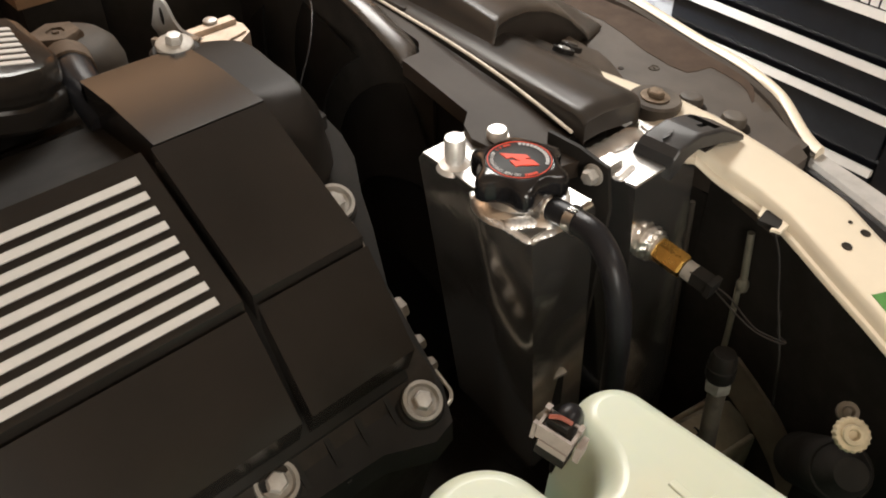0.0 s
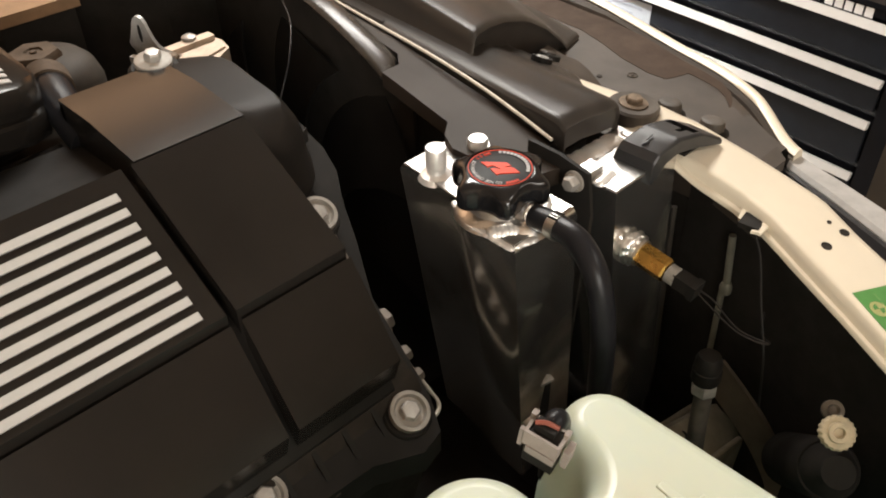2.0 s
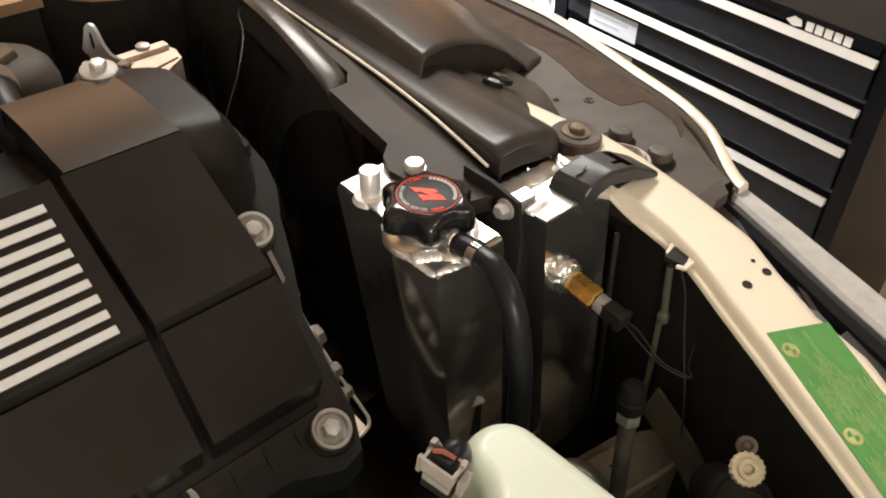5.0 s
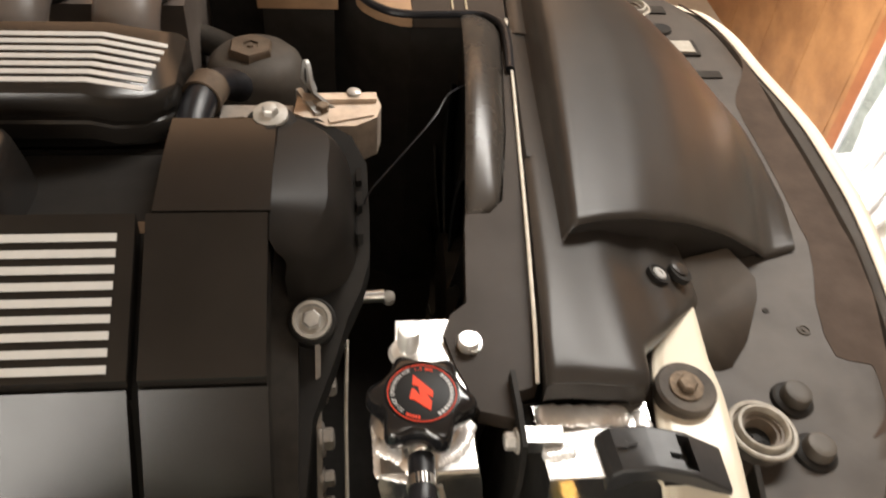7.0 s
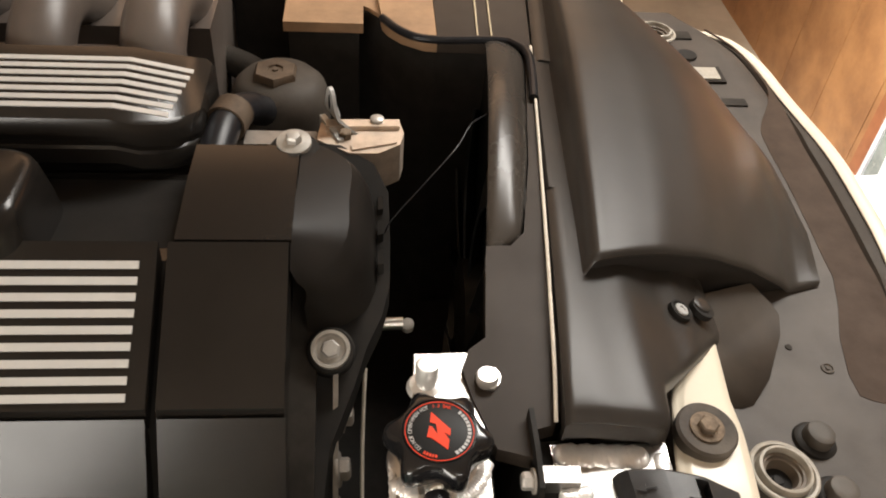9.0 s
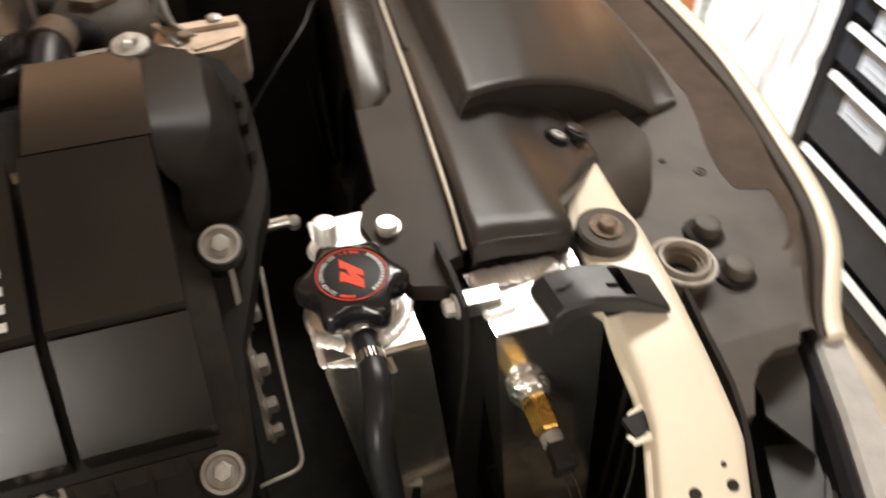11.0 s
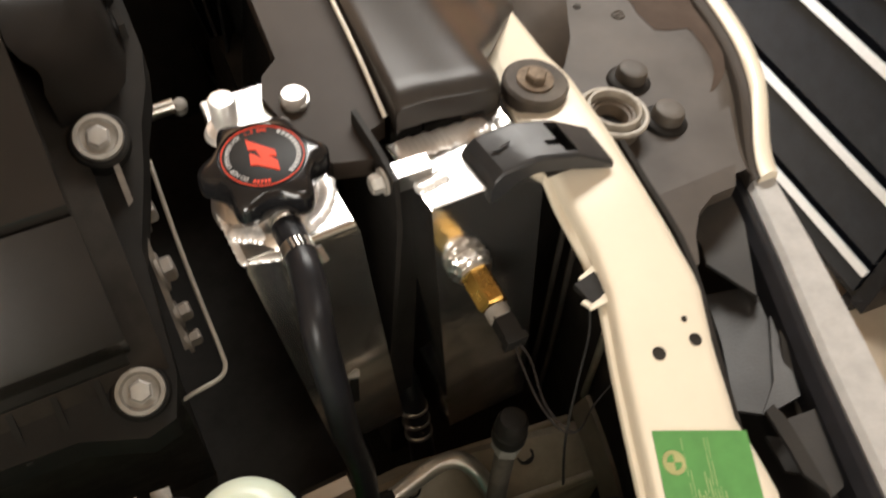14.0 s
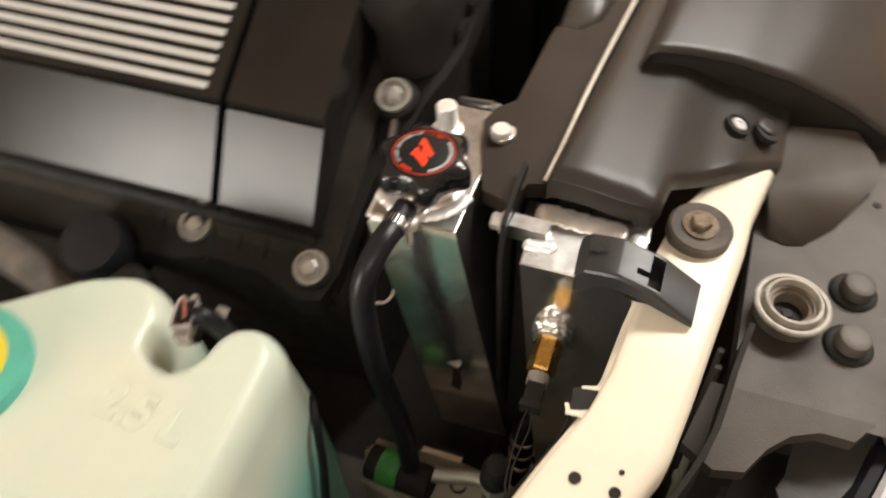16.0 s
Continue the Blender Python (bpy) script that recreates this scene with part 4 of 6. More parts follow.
# ---- fan shroud and fan ----
def fan_shroud():
    sh = thing("fan_shroud", (0.08, 0.3, 0.32), "black plastic fan shroud with a rounded air lip", "fan shroud")
    left = [(0.041, 0.005), (0.028, 0.044), (0.022, 0.069), (0.028, 0.084), (0.041, 0.094), (0.048, 0.170), (0.050, 0.183), (0.070, 0.184), (0.083, 0.200), (0.100, 0.294), (0.1215, 0.470), (0.118, 0.494), (0.100, 0.509), (0.0305, 0.509), (0.0305, 0.70)]
    right = [(0.148, 0.70), (0.133, 0.52), (0.1185, 0.385), (0.1015, 0.226), (0.0895, 0.091), (0.0835, 0.024), (0.070, 0.020), (0.064, -0.002)]
    bm = B()
    z = lambda y: 0.770 + 0.018 * sstep(0.02, 0.16, y)
    loft(bm, [[(x, y, z(y) - 0.014) for x, y in left + right], [(x, y, z(y)) for x, y in left + right]])
    bevel(bm, 0.002, 2)
    part("top_plate", bm, SHROUD, sh)
    # Corner panel is tinted for the warm light it mirrors.
    bm = B()
    far_corner = [(0.0295, 0.5092), (0.016, 0.5105), (-0.0085, 0.5245), (-0.024, 0.542), (-0.0300, 0.556), (-0.034, 0.60), (-0.034, 0.70), (0.0295, 0.70)]
    loft(bm, [[(x, y, 0.774) for x, y in far_corner], [(x, y, 0.789) for x, y in far_corner]])
    bevel(bm, 0.002, 2)
    part("corner_panel", bm, WARMTAN, sh, "corner panel tinted tan for its warm reflection")
    bm = B()
    tube(bm, [(-0.030, 0.556, 0.789), (-0.0085, 0.5245, 0.790), (0.022, 0.5090, 0.790), (0.095, 0.5095, 0.791), (0.114, 0.500, 0.792), (0.1245, 0.478, 0.793), (0.1235, 0.440, 0.793), (0.119, 0.395, 0.792)], 0.0046, 10)
    part("rim_seal", bm, RUBBER, sh, "black rubber rim seal")
    for x in (0.0745, 0.0900):
        bm = B(); tube(bm, [(x, 0.512, 0.7895), (x + 0.004, 0.60, 0.7895), (x + 0.008, 0.69, 0.7895)], 0.0010, 6)
        part("moulded_line", bm, IVORY, sh, "thin pale moulded line")
        bm = B(); lathe(bm, (x, 0.512, 0.789), (0, 0, 1), [(0.0045, 0), (0.0045, 0.003), (0.003, 0.004)], 14)
        part("rim_stud", bm, BLACK, sh, "small dark stud")
    bm = B()
    shade_rows = []
    rings = []
    for k in range(25):
        f = k / 24
        y = 0.184 + (0.520 - 0.184) * f
        xr = lerp_table([(0.184, 0.066), (0.200, 0.083), (0.294, 0.100), (0.470, 0.1215), (0.500, 0.118), (0.520, 0.100)], y)
        xl = 0.050 + (y - 0.184) * 0.098
        xl = min(xl, xr - 0.004)
        crown = 0.786 + 0.034 * max(0.0, math.sin(math.pi * f)) ** 0.85
        edge = crown - 0.004
        ring = [(xl + 0.004, y, edge - 0.005), (xl + 0.0008, y, edge - 0.0025), (xl, y, edge)]
        xw = min(xl + 0.034, 0.0875)
        shade_rows.append([(xw, y, 0.50), (xw, y, edge - 0.012), (xw + 0.004, y, edge - 0.013), (xw + 0.004, y, 0.50)])
        for j in range(1, 13):
            a = j / 12
            ring.append((xl + (xr - xl) * a, y, 0.782 + (crown - 0.782) * math.sqrt(max(0.0, 1 - max(0.0, a - 0.25) ** 2 / 0.5625)) - 0.0015 * sstep(0.25, 0.0, a)))
        ring.append((xr, y, 0.776))
        rings.append(ring)
    loft(bm, rings)
    part("air_lip", bm, LIP, sh, "rounded smooth grey air lip", 60)
    # Added near-black sheet paints the dark void below the lip.
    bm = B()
    loft(bm, shade_rows)
    part("throat_shade", bm, VOID, sh, "near-black sheet painting the shade inside the opening")
    # Back panel takes the same shade tone to keep the opening black.
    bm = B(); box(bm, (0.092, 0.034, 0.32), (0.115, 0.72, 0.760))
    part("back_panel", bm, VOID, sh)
    bm = B()
    tube(bm, [(0.0825, 0.022, 0.7760), (0.0872, 0.062, 0.7815), (0.0918, 0.1124, 0.7875), (0.0990, 0.182, 0.7905), (0.1093, 0.281, 0.7905), (0.1199, 0.385, 0.791), (0.131, 0.500, 0.790)], 0.0015, 8, 4)
    part("seal_bead", bm, SEALWHITE, sh, "thin pale seal bead along the seam")
    bm = B()
    lathe(bm, (0.039, 0.059, 0.766), (0, 0, 1), [(0.011, 0), (0.011, 0.005), (0.0078, 0.006), (0.0078, 0.007), (0.0082, 0.008), (0.0082, 0.013), (0.007, 0.015)], 24)
    solo("retaining_pin", bm, WELD, (0.039, 0.059, 0.766), "bright round retaining pin in the shroud's ear", "pin")
    bm = B()
    lathe(bm, (0.0480, 0.0625, 0.7700), (0, 0, 1), [(0.0112, 0), (0.0112, 0.0012), (0.0100, 0.0010)], 28)
    part("pin_hole", bm, BLACK, sh, "dark keyhole beside the pin")
    bm = B(); obox(bm, (0.0445, 0.0745, 0.7702), (0.0030, 0.0006, 0), (-0.0005, 0.0038, 0), (0, 0, 0.0010))
    part("pin_hole", bm, BLACK, sh, "dark keyhole beside the pin")
    bm = B()
    arc = smooth_path([(0.0462, 0.0690, 0.7725), (0.0490, 0.0630, 0.7725), (0.0478, 0.0560, 0.7728), (0.0430, 0.0500, 0.7730)], 5)
    loft(bm, [[p + Vector((-0.0035, 0, 0)), p, p + Vector((0, 0, 0.003)), p + Vector((-0.0035, 0, 0.003))] for p in arc])
    part("pin_strap", bm, ALU, sh, "bright curved metal strap")

    fn = thing("cooling_fan", (0.07, 0.35, 0.53), "black plastic engine cooling fan with wide swept blades", "fan")
    bm = B(); cyl(bm, (0.062, 0.35, 0.53), (0.092, 0.35, 0.53), 0.06, seg=32)
    part("hub", bm, DEEP, fn)
    for k in range(9):
        a0 = 2 * math.pi * k / 9 + 0.55
        bm = B()
        rings = []
        for j in range(9):
            f = j / 8
            r = 0.055 + 0.175 * f
            a = a0 + 0.42 * f ** 1.6
            o = Vector((0, math.cos(a), math.sin(a)))
            t = Vector((0, -math.sin(a), math.cos(a)))
            w = 0.026 + 0.034 * f
            p = Vector((0.077, 0.35, 0.53)) + o * r
            lead, mid, trail = Vector((0.010, 0, 0)), Vector((-0.002, 0, 0)), Vector((-0.012, 0, 0))
            th = Vector((0.0026, 0, 0))
            rings.append([p - t * w + lead, p + mid, p + t * w + trail, p + t * w + trail + th, p + mid + th, p - t * w + lead + th])
        loft(bm, rings)
        part("blade", bm, FANBLACK, fn)


fan_shroud()

# thin tube added to stand for a dark edge crossing the fan's opening
bm = B()
tube(bm, [(0.066, 0.345, 0.806), (0.0475, 0.3174, 0.813), (0.0360, 0.2930, 0.811), (0.0230, 0.2720, 0.808), (-0.0040, 0.2400, 0.797), (-0.0260, 0.2260, 0.776), (-0.0330, 0.2210, 0.757)], 0.0007, 8)
solo("edge_line", bm, RUBBER, (0.02, 0.27, 0.80), "thin dark tube standing in for an edge in the fan opening", "cable")

# clamp below the front cover
hc = thing("hose_clamp", (-0.02, 0.21, 0.66), "small zinc hose clamp in front of the engine", "hose clamp")
bm = B(); cyl(bm, (-0.045, 0.212, 0.66), (-0.012, 0.212, 0.662), 0.006, seg=16)
part("band", bm, STEEL, hc)
bm = B(); lathe(bm, (-0.008, 0.212, 0.656), (0, -0.3, 1), [(0.006, 0), (0.006, 0.008), (0.004, 0.009)], 18)
part("screw", bm, WASHER, hc)


# ---- radiator top cover ----
YC = 0.365


def top_cover():
    tc = thing("radiator_top_cover", (0.22, YC, 0.69), "dark grey grained plastic radiator cover with a raised air duct", "radiator cover")

    def skew(y):
        return 0.095 * (y - 0.14)

    def base(x):
        return 0.792 - 0.006 * sstep(0.105, 0.15, x) - 0.026 * sstep(0.145, 0.205, x) - 0.022 * sstep(0.20, 0.245, x)

    # flat wing on each side of the duct
    for side in (0, 1):
        bm = B()
        rows = []
        ylist = [0.0125, 0.0135, 0.0155, 0.019, 0.025] + span(0.034, 0.126, 16) + [0.128, 0.135] + span(0.145, 0.26, 10)
        for y in ylist:
            xl = 0.0870 + (y - 0.0243) * 0.101
            xr = lerp_table([(0.0125, 0.150), (0.0135, 0.157), (0.0155, 0.161), (0.025, 0.165), (0.050, 0.168), (0.056, 0.173), (0.128, 0.244), (0.135, 0.247), (0.26, 0.250)], y)
            d = 0.005 * sstep(0.022, 0.0125, y)
            row = []
            for u in (0, 0.02, 0.05, 0.09) + tuple(span(0.15, 0.90, 12)) + (0.94, 0.97, 0.985, 1.0):
                x = xl + (xr - xl) * u
                zz = base(x - 0.3 * skew(y)) - d - 0.0035 * sstep(0.04, 0.0, u) - 0.005 * sstep(0.96, 1.0, u)
                row.append(Vector((x, y, zz)))
            if side:
                row = [Vector((p.x + 2 * 0.095 * (YC - p.y), 2 * YC - p.y, p.z)) for p in row]
            deep = 0.0095 * sstep(0.034, 0.0125, y)
            rows.append(row + [p - Vector((0, 0, 0.0075 + max(deep, 0.0095 * (k < 2)))) for k, p in reversed(list(enumerate(row)))])
        loft(bm, rows)
        part("wing", bm, TRIM, tc, "", 40)
        # facet that steps down to the front panel
        bm = B()
        pts = [(0.242, 0.124, 0.716), (0.250, 0.185, 0.730), (0.306, 0.212, 0.716), (0.3262, 0.2027, 0.700), (0.3320, 0.1900, 0.697), (0.3251, 0.1668, 0.695), (0.2999, 0.1212, 0.692), (0.2780, 0.0960, 0.6895), (0.2660, 0.0925, 0.6895), (0.2500, 0.0985, 0.693)]
        if side:
            pts = [(x + 2 * 0.095 * (YC - y), 2 * YC - y, z) for x, y, z in pts]
        c = V3((0, 0, 0))
        vs = [bm.verts.new(p) for p in pts]
        for k in range(1, len(vs) - 1):
            bm.faces.new((vs[0], vs[k], vs[k + 1]))
        e = [q for q in bm.edges if q.is_boundary]
        r = bmesh.ops.extrude_edge_only(bm, edges=e)
        bmesh.ops.translate(bm, verts=[v for v in r["geom"] if isinstance(v, bmesh.types.BMVert)], vec=(0, 0, -0.02))
        part("side_facet", bm, PANEL, tc, "", 60)

    bm = B()
    rows = []
    for y in span(0.255, 0.480, 12):
        xl = 0.0895 + (y - 0.03) * 0.085
        xr = 0.160 + skew(y)
        row = [Vector((xl + (xr - xl) * u, y, base(xl + (xr - xl) * u - 0.3 * skew(y)) - 0.006 * sstep(0.06, 0.0, u))) for u in (0, 0.03, 0.06, 0.12, 0.4, 1.0)]
        rows.append([row[0] - Vector((0, 0, 0.016))] + row)
    loft(bm, rows, closed=False)
    part("duct_border", bm, TRIM, tc, "", 40)
    # raised duct
    top = [(0.0, 0.826), (0.15, 0.827), (0.29, 0.823), (0.48, 0.809), (0.66, 0.786), (0.83, 0.755), (0.94, 0.728), (1.0, 0.706)]
    right = [(0.15, 0.352), (0.19, 0.374), (0.23, 0.390), (0.30, 0.406), (0.385, 0.410), (0.43, 0.402), (0.52, 0.370), (0.60, 0.325), (0.68, 0.262), (0.75, 0.215)]
    rings = []
    for u in [0.0, 0.012, 0.028, 0.045, 0.065, 0.09] + span(0.13, 0.96, 20) + [0.975, 0.99, 1.0]:
        yb, yt = 0.146 + u * 0.087, 0.655 - u * 0.06
        xm = 0.119 + 0.24 * u
        zb = base(xm) - 0.012 + (0.690 - base(xm) + 0.012) * sstep(0.35, 0.75, u)
        rise = sstep(0.0, 0.055, u)
        zt = base(xm) - 0.004 + (lerp_table(top, u) - base(xm) + 0.004) * rise
        if u > 0.97:
            zt -= (u - 0.97) * 0.4
        drop = (0.017 + 0.036 * u) * rise
        ys = [yb, yb + 0.0015] + [yb + d for d in (0.004, 0.009, 0.02, 0.04, 0.07, 0.10, 0.13)] + span(yb + 0.17, yt - 0.03, 9) + [yt - 0.014, yt - 0.007, yt - 0.003, yt - 0.001, yt]
        zn = max(zb + 0.004, zt - drop)
        ring = [(yb + 0.010, zb), (yb + 0.006, max(zb + 0.001, zn - 0.012))]
        for y in ys:
            z = zn + (zt - zn) * min(1.0, (y - yb) / 0.28) - 0.004 * (y == yb) - 0.0012 * (yb < y < yb + 0.003)
            e = sstep(0, 0.014, yt - y)
            ring.append((y, zb + (z - zb) * (0.55 + 0.45 * e)))
        ring.append((yt - 0.002, zb))
        full = []
        for y, z in ring:
            xl = 0.119 + 0.085 * (y - 0.146)
            full.append((xl + (lerp_table(right, y) - xl) * u, y, z))
        rings.append(full)
    bm = B()
    loft(bm, rings)
    part("air_duct", bm, TRIM, tc, "smooth raised air duct", 50)
    ax = Vector((0.42, 0, 1)).normalized()
    p = Vector((0.2066, 0.1370, 0.7618))
    bm = B(); lathe(bm, p, ax, [(0.0105, -0.004), (0.0103, 0.0008), (0.0088, 0.0010), (0.0074, -0.0002)], 28)
    clip = part("push_clip", bm, BLACK, tc, "round push clip with a metal screw")
    bm = B(); lathe(bm, p, ax, [(0.0062, -0.003), (0.0062, 0.0008), (0.0054, 0.0016), (0.0030, 0.0016), (0.0026, 0.0006), (0.0008, 0.0006)], 20)
    part("screw", bm, EYEZINC, clip, "dull grey screw head")
    p = Vector((0.2285, 0.1490, 0.7535))
    bm = B(); lathe(bm, p - ax * 0.0005 + Vector((0.0015, -0.0025, 0)), ax, [(0.0108, -0.004), (0.0106, 0.0010), (0.0090, 0.0012)], 28)
    clip = part("push_clip", bm, BLACK, tc, "dark round push clip")
    bm = B(); lathe(bm, p, ax, [(0.0084, -0.002), (0.0082, 0.0024), (0.0070, 0.0032), (0.0030, 0.0032)], 24)
    part("button", bm, TRIM, clip, "grey plastic button")


top_cover()


# ---- front panel, bumper edge ----
EDGE = [(-0.060, 0.362), (-0.030, 0.383), (0.0, 0.407), (0.04, 0.433), (0.09, 0.452), (0.17, 0.469), (0.24, 0.477), (0.31, 0.483), (0.40, 0.488), (0.52, 0.489), (0.56, 0.489), (0.61, 0.487), (0.66, 0.483), (0.70, 0.474), (0.74, 0.450), (0.765, 0.428), (0.79, 0.398)]
EDGE_S = [(y, sum(lerp_table(EDGE, y + d) for d in (-0.03, -0.015, 0, 0.015, 0.03)) / 5) for y in span(-0.06, 0.79, 60)]


def edge_x(y):
    return lerp_table(EDGE_S, y)


def edge_z(y):
    y = min(y, 2 * YC - y)
    return 0.668 + 0.013 * sstep(-0.06, 0.02, y) + 0.016 * sstep(0.12, 0.32, y)


def front_end():
    fp = thing("front_panel", (0.3, YC, 0.66), "dusty grey-black plastic panel behind the bumper edge", "front panel")

    rows, lip = [], []
    for y in span(-0.057, 0.787, 120):
        xe, ze = edge_x(y), edge_z(y)
        w = 0.023 - 0.005 * sstep(0.02, -0.06, y) - 0.006 * sstep(0.44, 0.56, y) - 0.008 * sstep(0.72, 0.79, y)
        x0 = 0.240
        zp = 0.688
        zz = min(zp, ze - 0.004)
        row = [Vector((x0, y, 0.662)), Vector((x0, y, zp))] + [Vector((x, y, zp)) for x in span(x0 + 0.01, xe - w - 0.012, 10)]
        row += [Vector((xe - w - 0.004, y, zp + (zz - zp) * 0.3 - 0.002)), Vector((xe - w + 0.002, y, zz - 0.004)), Vector((xe - w + 0.002, y, zz - 0.02))]
        rows.append(row)
        lip.append([Vector((xe - w, y, zz - 0.02)), Vector((xe - w, y, zz - 0.004)), Vector((xe - w + 0.004, y, zz + 0.004)), Vector((xe - w * 0.62, y, zz + (ze - zz) * 0.62)), Vector((xe - w * 0.30, y, zz + (ze - zz) * 0.92)), Vector((xe - 0.0085, y, ze + 0.0005)), Vector((xe - 0.0065, y, ze - 0.004)), Vector((xe - 0.0065, y, ze - 0.03))])
    bm = B()
    loft(bm, rows, closed=False)
    part("shell", bm, PANEL, fp, "", 40)
    bm = B()
    rows = []
    near_in = [(0.021, 0.3685), (0.0365, 0.386), (0.0518, 0.3958), (0.0702, 0.4006), (0.0928, 0.4048), (0.1010, 0.3755), (0.1264, 0.3751), (0.1676, 0.3846), (0.2086, 0.4005), (0.2508, 0.413)]
    near_out = [(0.021, 0.372), (0.0263, 0.3828), (0.036, 0.3968), (0.0549, 0.4101), (0.0824, 0.419), (0.1125, 0.4256), (0.1741, 0.4455), (0.2276, 0.455), (0.2508, 0.458)]
    for y in span(0.0215, 0.74, 140):
        xe = edge_x(y)
        w = 0.023 - 0.006 * sstep(0.44, 0.56, y) - 0.008 * sstep(0.72, 0.79, y)
        g = 0.042 * sstep(0.60, 0.48, y) + 0.003
        k = sstep(0.225, 0.30, y)
        xi = lerp_table(near_in, min(y, 0.25)) * (1 - k) + (xe - w + 0.001 - g) * k
        xo = lerp_table(near_out, min(y, 0.25)) * (1 - k) + (xe - w + 0.001) * k
        rows.append([(xi, y, 0.6868), (xi, y, 0.6886), (xo, y, 0.6886), (xo, y, 0.6868)])
    loft(bm, rows)
    part("groove", bm, GROOVE, fp, "brown groove beside the lip")
    bm = B()
    loft(bm, lip, closed=False)
    part("raised_lip", bm, PANELBROWN, fp, "dusty brown raised lip", 40)
    for p in ((0.3168, 0.0600, 0.688), (0.3150, 0.0100, 0.688)):
        bm = B()
        lathe(bm, p, (0.1, 0, 1), [(0.0185, -0.002), (0.0175, 0.0015), (0.0155, 0.0030), (0.0140, 0.0034)], 28)
        seat = part("peg_seat", bm, BLACK, fp, "dark round seat")
        bm = B()
        lathe(bm, p, (0.1, 0, 1), [(0.0125, 0.002), (0.0122, 0.0100), (0.0112, 0.0125), (0.0090, 0.0135), (0.0050, 0.0136)], 28)
        part("rubber_peg", bm, DUSTY, seat, "dusty brown rubber peg")
    bm = B()
    prism(bm, [(0.226, -0.050, 0.689), (0.334, -0.050, 0.689), (0.322, -0.066, 0.687), (0.300, -0.066, 0.687), (0.282, -0.074, 0.686), (0.268, -0.088, 0.685), (0.256, -0.108, 0.683), (0.236, -0.112, 0.682), (0.214, -0.100, 0.684)], (0, 0, -0.012)); bevel(bm, 0.003, 2)
    part("tongue", bm, PANEL, fp)
    bm = B(); lathe(bm, (0.332, 0.158, 0.6902), (0, 0, 1), [(0.0034, -0.002), (0.0030, -0.0012)], 14)
    part("hole", bm, DEEP, fp)
    bm = B(); lathe(bm, (0.3586, 0.1336, 0.688), (0, 0, 1), [(0.0062, 0), (0.0058, 0.0012), (0.0044, 0.0014), (0.0040, 0.0004), (0.0022, 0.0004), (0.0018, 0.0016)], 18)
    part("screw", bm, SOOT, fp, "dusty recessed screw")
    bm = B(); box(bm, (0.358, 0.597, 0.6885), (0.416, 0.634, 0.6915)); bevel(bm, 0.001)
    part("recess", bm, DEEP, fp, "dark recess")
    bm = B(); box(bm, (0.362, 0.601, 0.6895), (0.409, 0.629, 0.6935)); bevel(bm, 0.001)
    part("pale_insert", bm, RINGGREY, fp, "pale rectangular insert")
    for x0, x1, y0, y1 in ((0.376, 0.402, 0.709, 0.729), (0.386, 0.427, 0.545, 0.560)):
        bm = B(); box(bm, (x0, y0, 0.687), (x1, y1, 0.6905)); bevel(bm, 0.001)
        part("slot", bm, DEEP, fp, "dark slot")
    bm = B(); lathe(bm, (0.382, 0.665, 0.6885), (0, 0, 1), [(0.014, 0), (0.013, 0.003), (0.008, 0.0025)], 24)
    part("plug", bm, BLACK, fp)
    for x, y in ((0.2703, 0.0228), (0.344, 0.700)):
        g = thing("adjuster_ring", (x, y, 0.688), "pale grey nylon ring with a deep stepped bore", "ring", "adjuster rings")
        bm = B()
        lathe(bm, (x, y, 0.688), (0.05, 0, 1), [(0.0195, 0), (0.0215, 0.012), (0.0275, 0.0142), (0.0275, 0.0165), (0.0262, 0.0175), (0.0240, 0.0172), (0.0232, 0.0150), (0.0228, 0.0004), (0.0095, 0.0002)], 44)
        part("flange", bm, RINGGREY, g, "pale grey outer flange")
        # Dark ring paints the shade in the gap between flange and cup.
        bm = B()
        lathe(bm, (x, y, 0.6985), (0.05, 0, 1), [(0.0236, -0.009), (0.0234, 0.0015), (0.0218, 0.0016), (0.0214, -0.0092), (0.0095, -0.0095)], 44)
        part("gap_shade", bm, OLDRUB, g, "dark ring painting the shade of the gap")
        bm = B()
        lathe(bm, (x, y, 0.688), (0.05, 0, 1), [(0.0212, 0.0003), (0.0214, 0.0185), (0.0205, 0.0208), (0.0185, 0.0212), (0.0176, 0.0198), (0.0172, 0.0040), (0.0098, 0.0006)], 44)
        part("cup", bm, RINGGREY, g, "raised grey lip")
        bm = B()
        lathe(bm, (x, y, 0.688), (0.05, 0, 1), [(0.0171, 0.0008), (0.0171, 0.0160), (0.0150, 0.0156), (0.0146, 0.0128), (0.0128, 0.0122), (0.0118, 0.0060), (0.0112, 0.0014)], 44)
        part("bore_step", bm, STRAP, g, "brown stepped bore")
        bm = B(); lathe(bm, (x, y, 0.6885), (0.05, 0, 1), [(0.0122, 0), (0.0122, 0.0022), (0.0045, 0.0022), (0.0038, 0.0044), (0.0012, 0.0044)], 24)
        part("bore", bm, BLACK, g, "dark bore with a screw")
    # painted bumper edge
    be = thing("bumper", (0.45, YC, 0.56), "cream painted front edge of the car body", "car body")
    ys = span(-0.058, 0.788, 120)
    bm = B()
    loft(bm, [[(edge_x(y) - 0.0075, y, edge_z(y) - 0.01), (edge_x(y) - 0.0075, y, edge_z(y) + 0.001), (edge_x(y) - 0.004, y, edge_z(y) + 0.0036), (edge_x(y) + 0.002, y, edge_z(y) + 0.004), (edge_x(y) + 0.010, y, edge_z(y)), (edge_x(y) + 0.014, y, edge_z(y) - 0.012)] for y in ys])
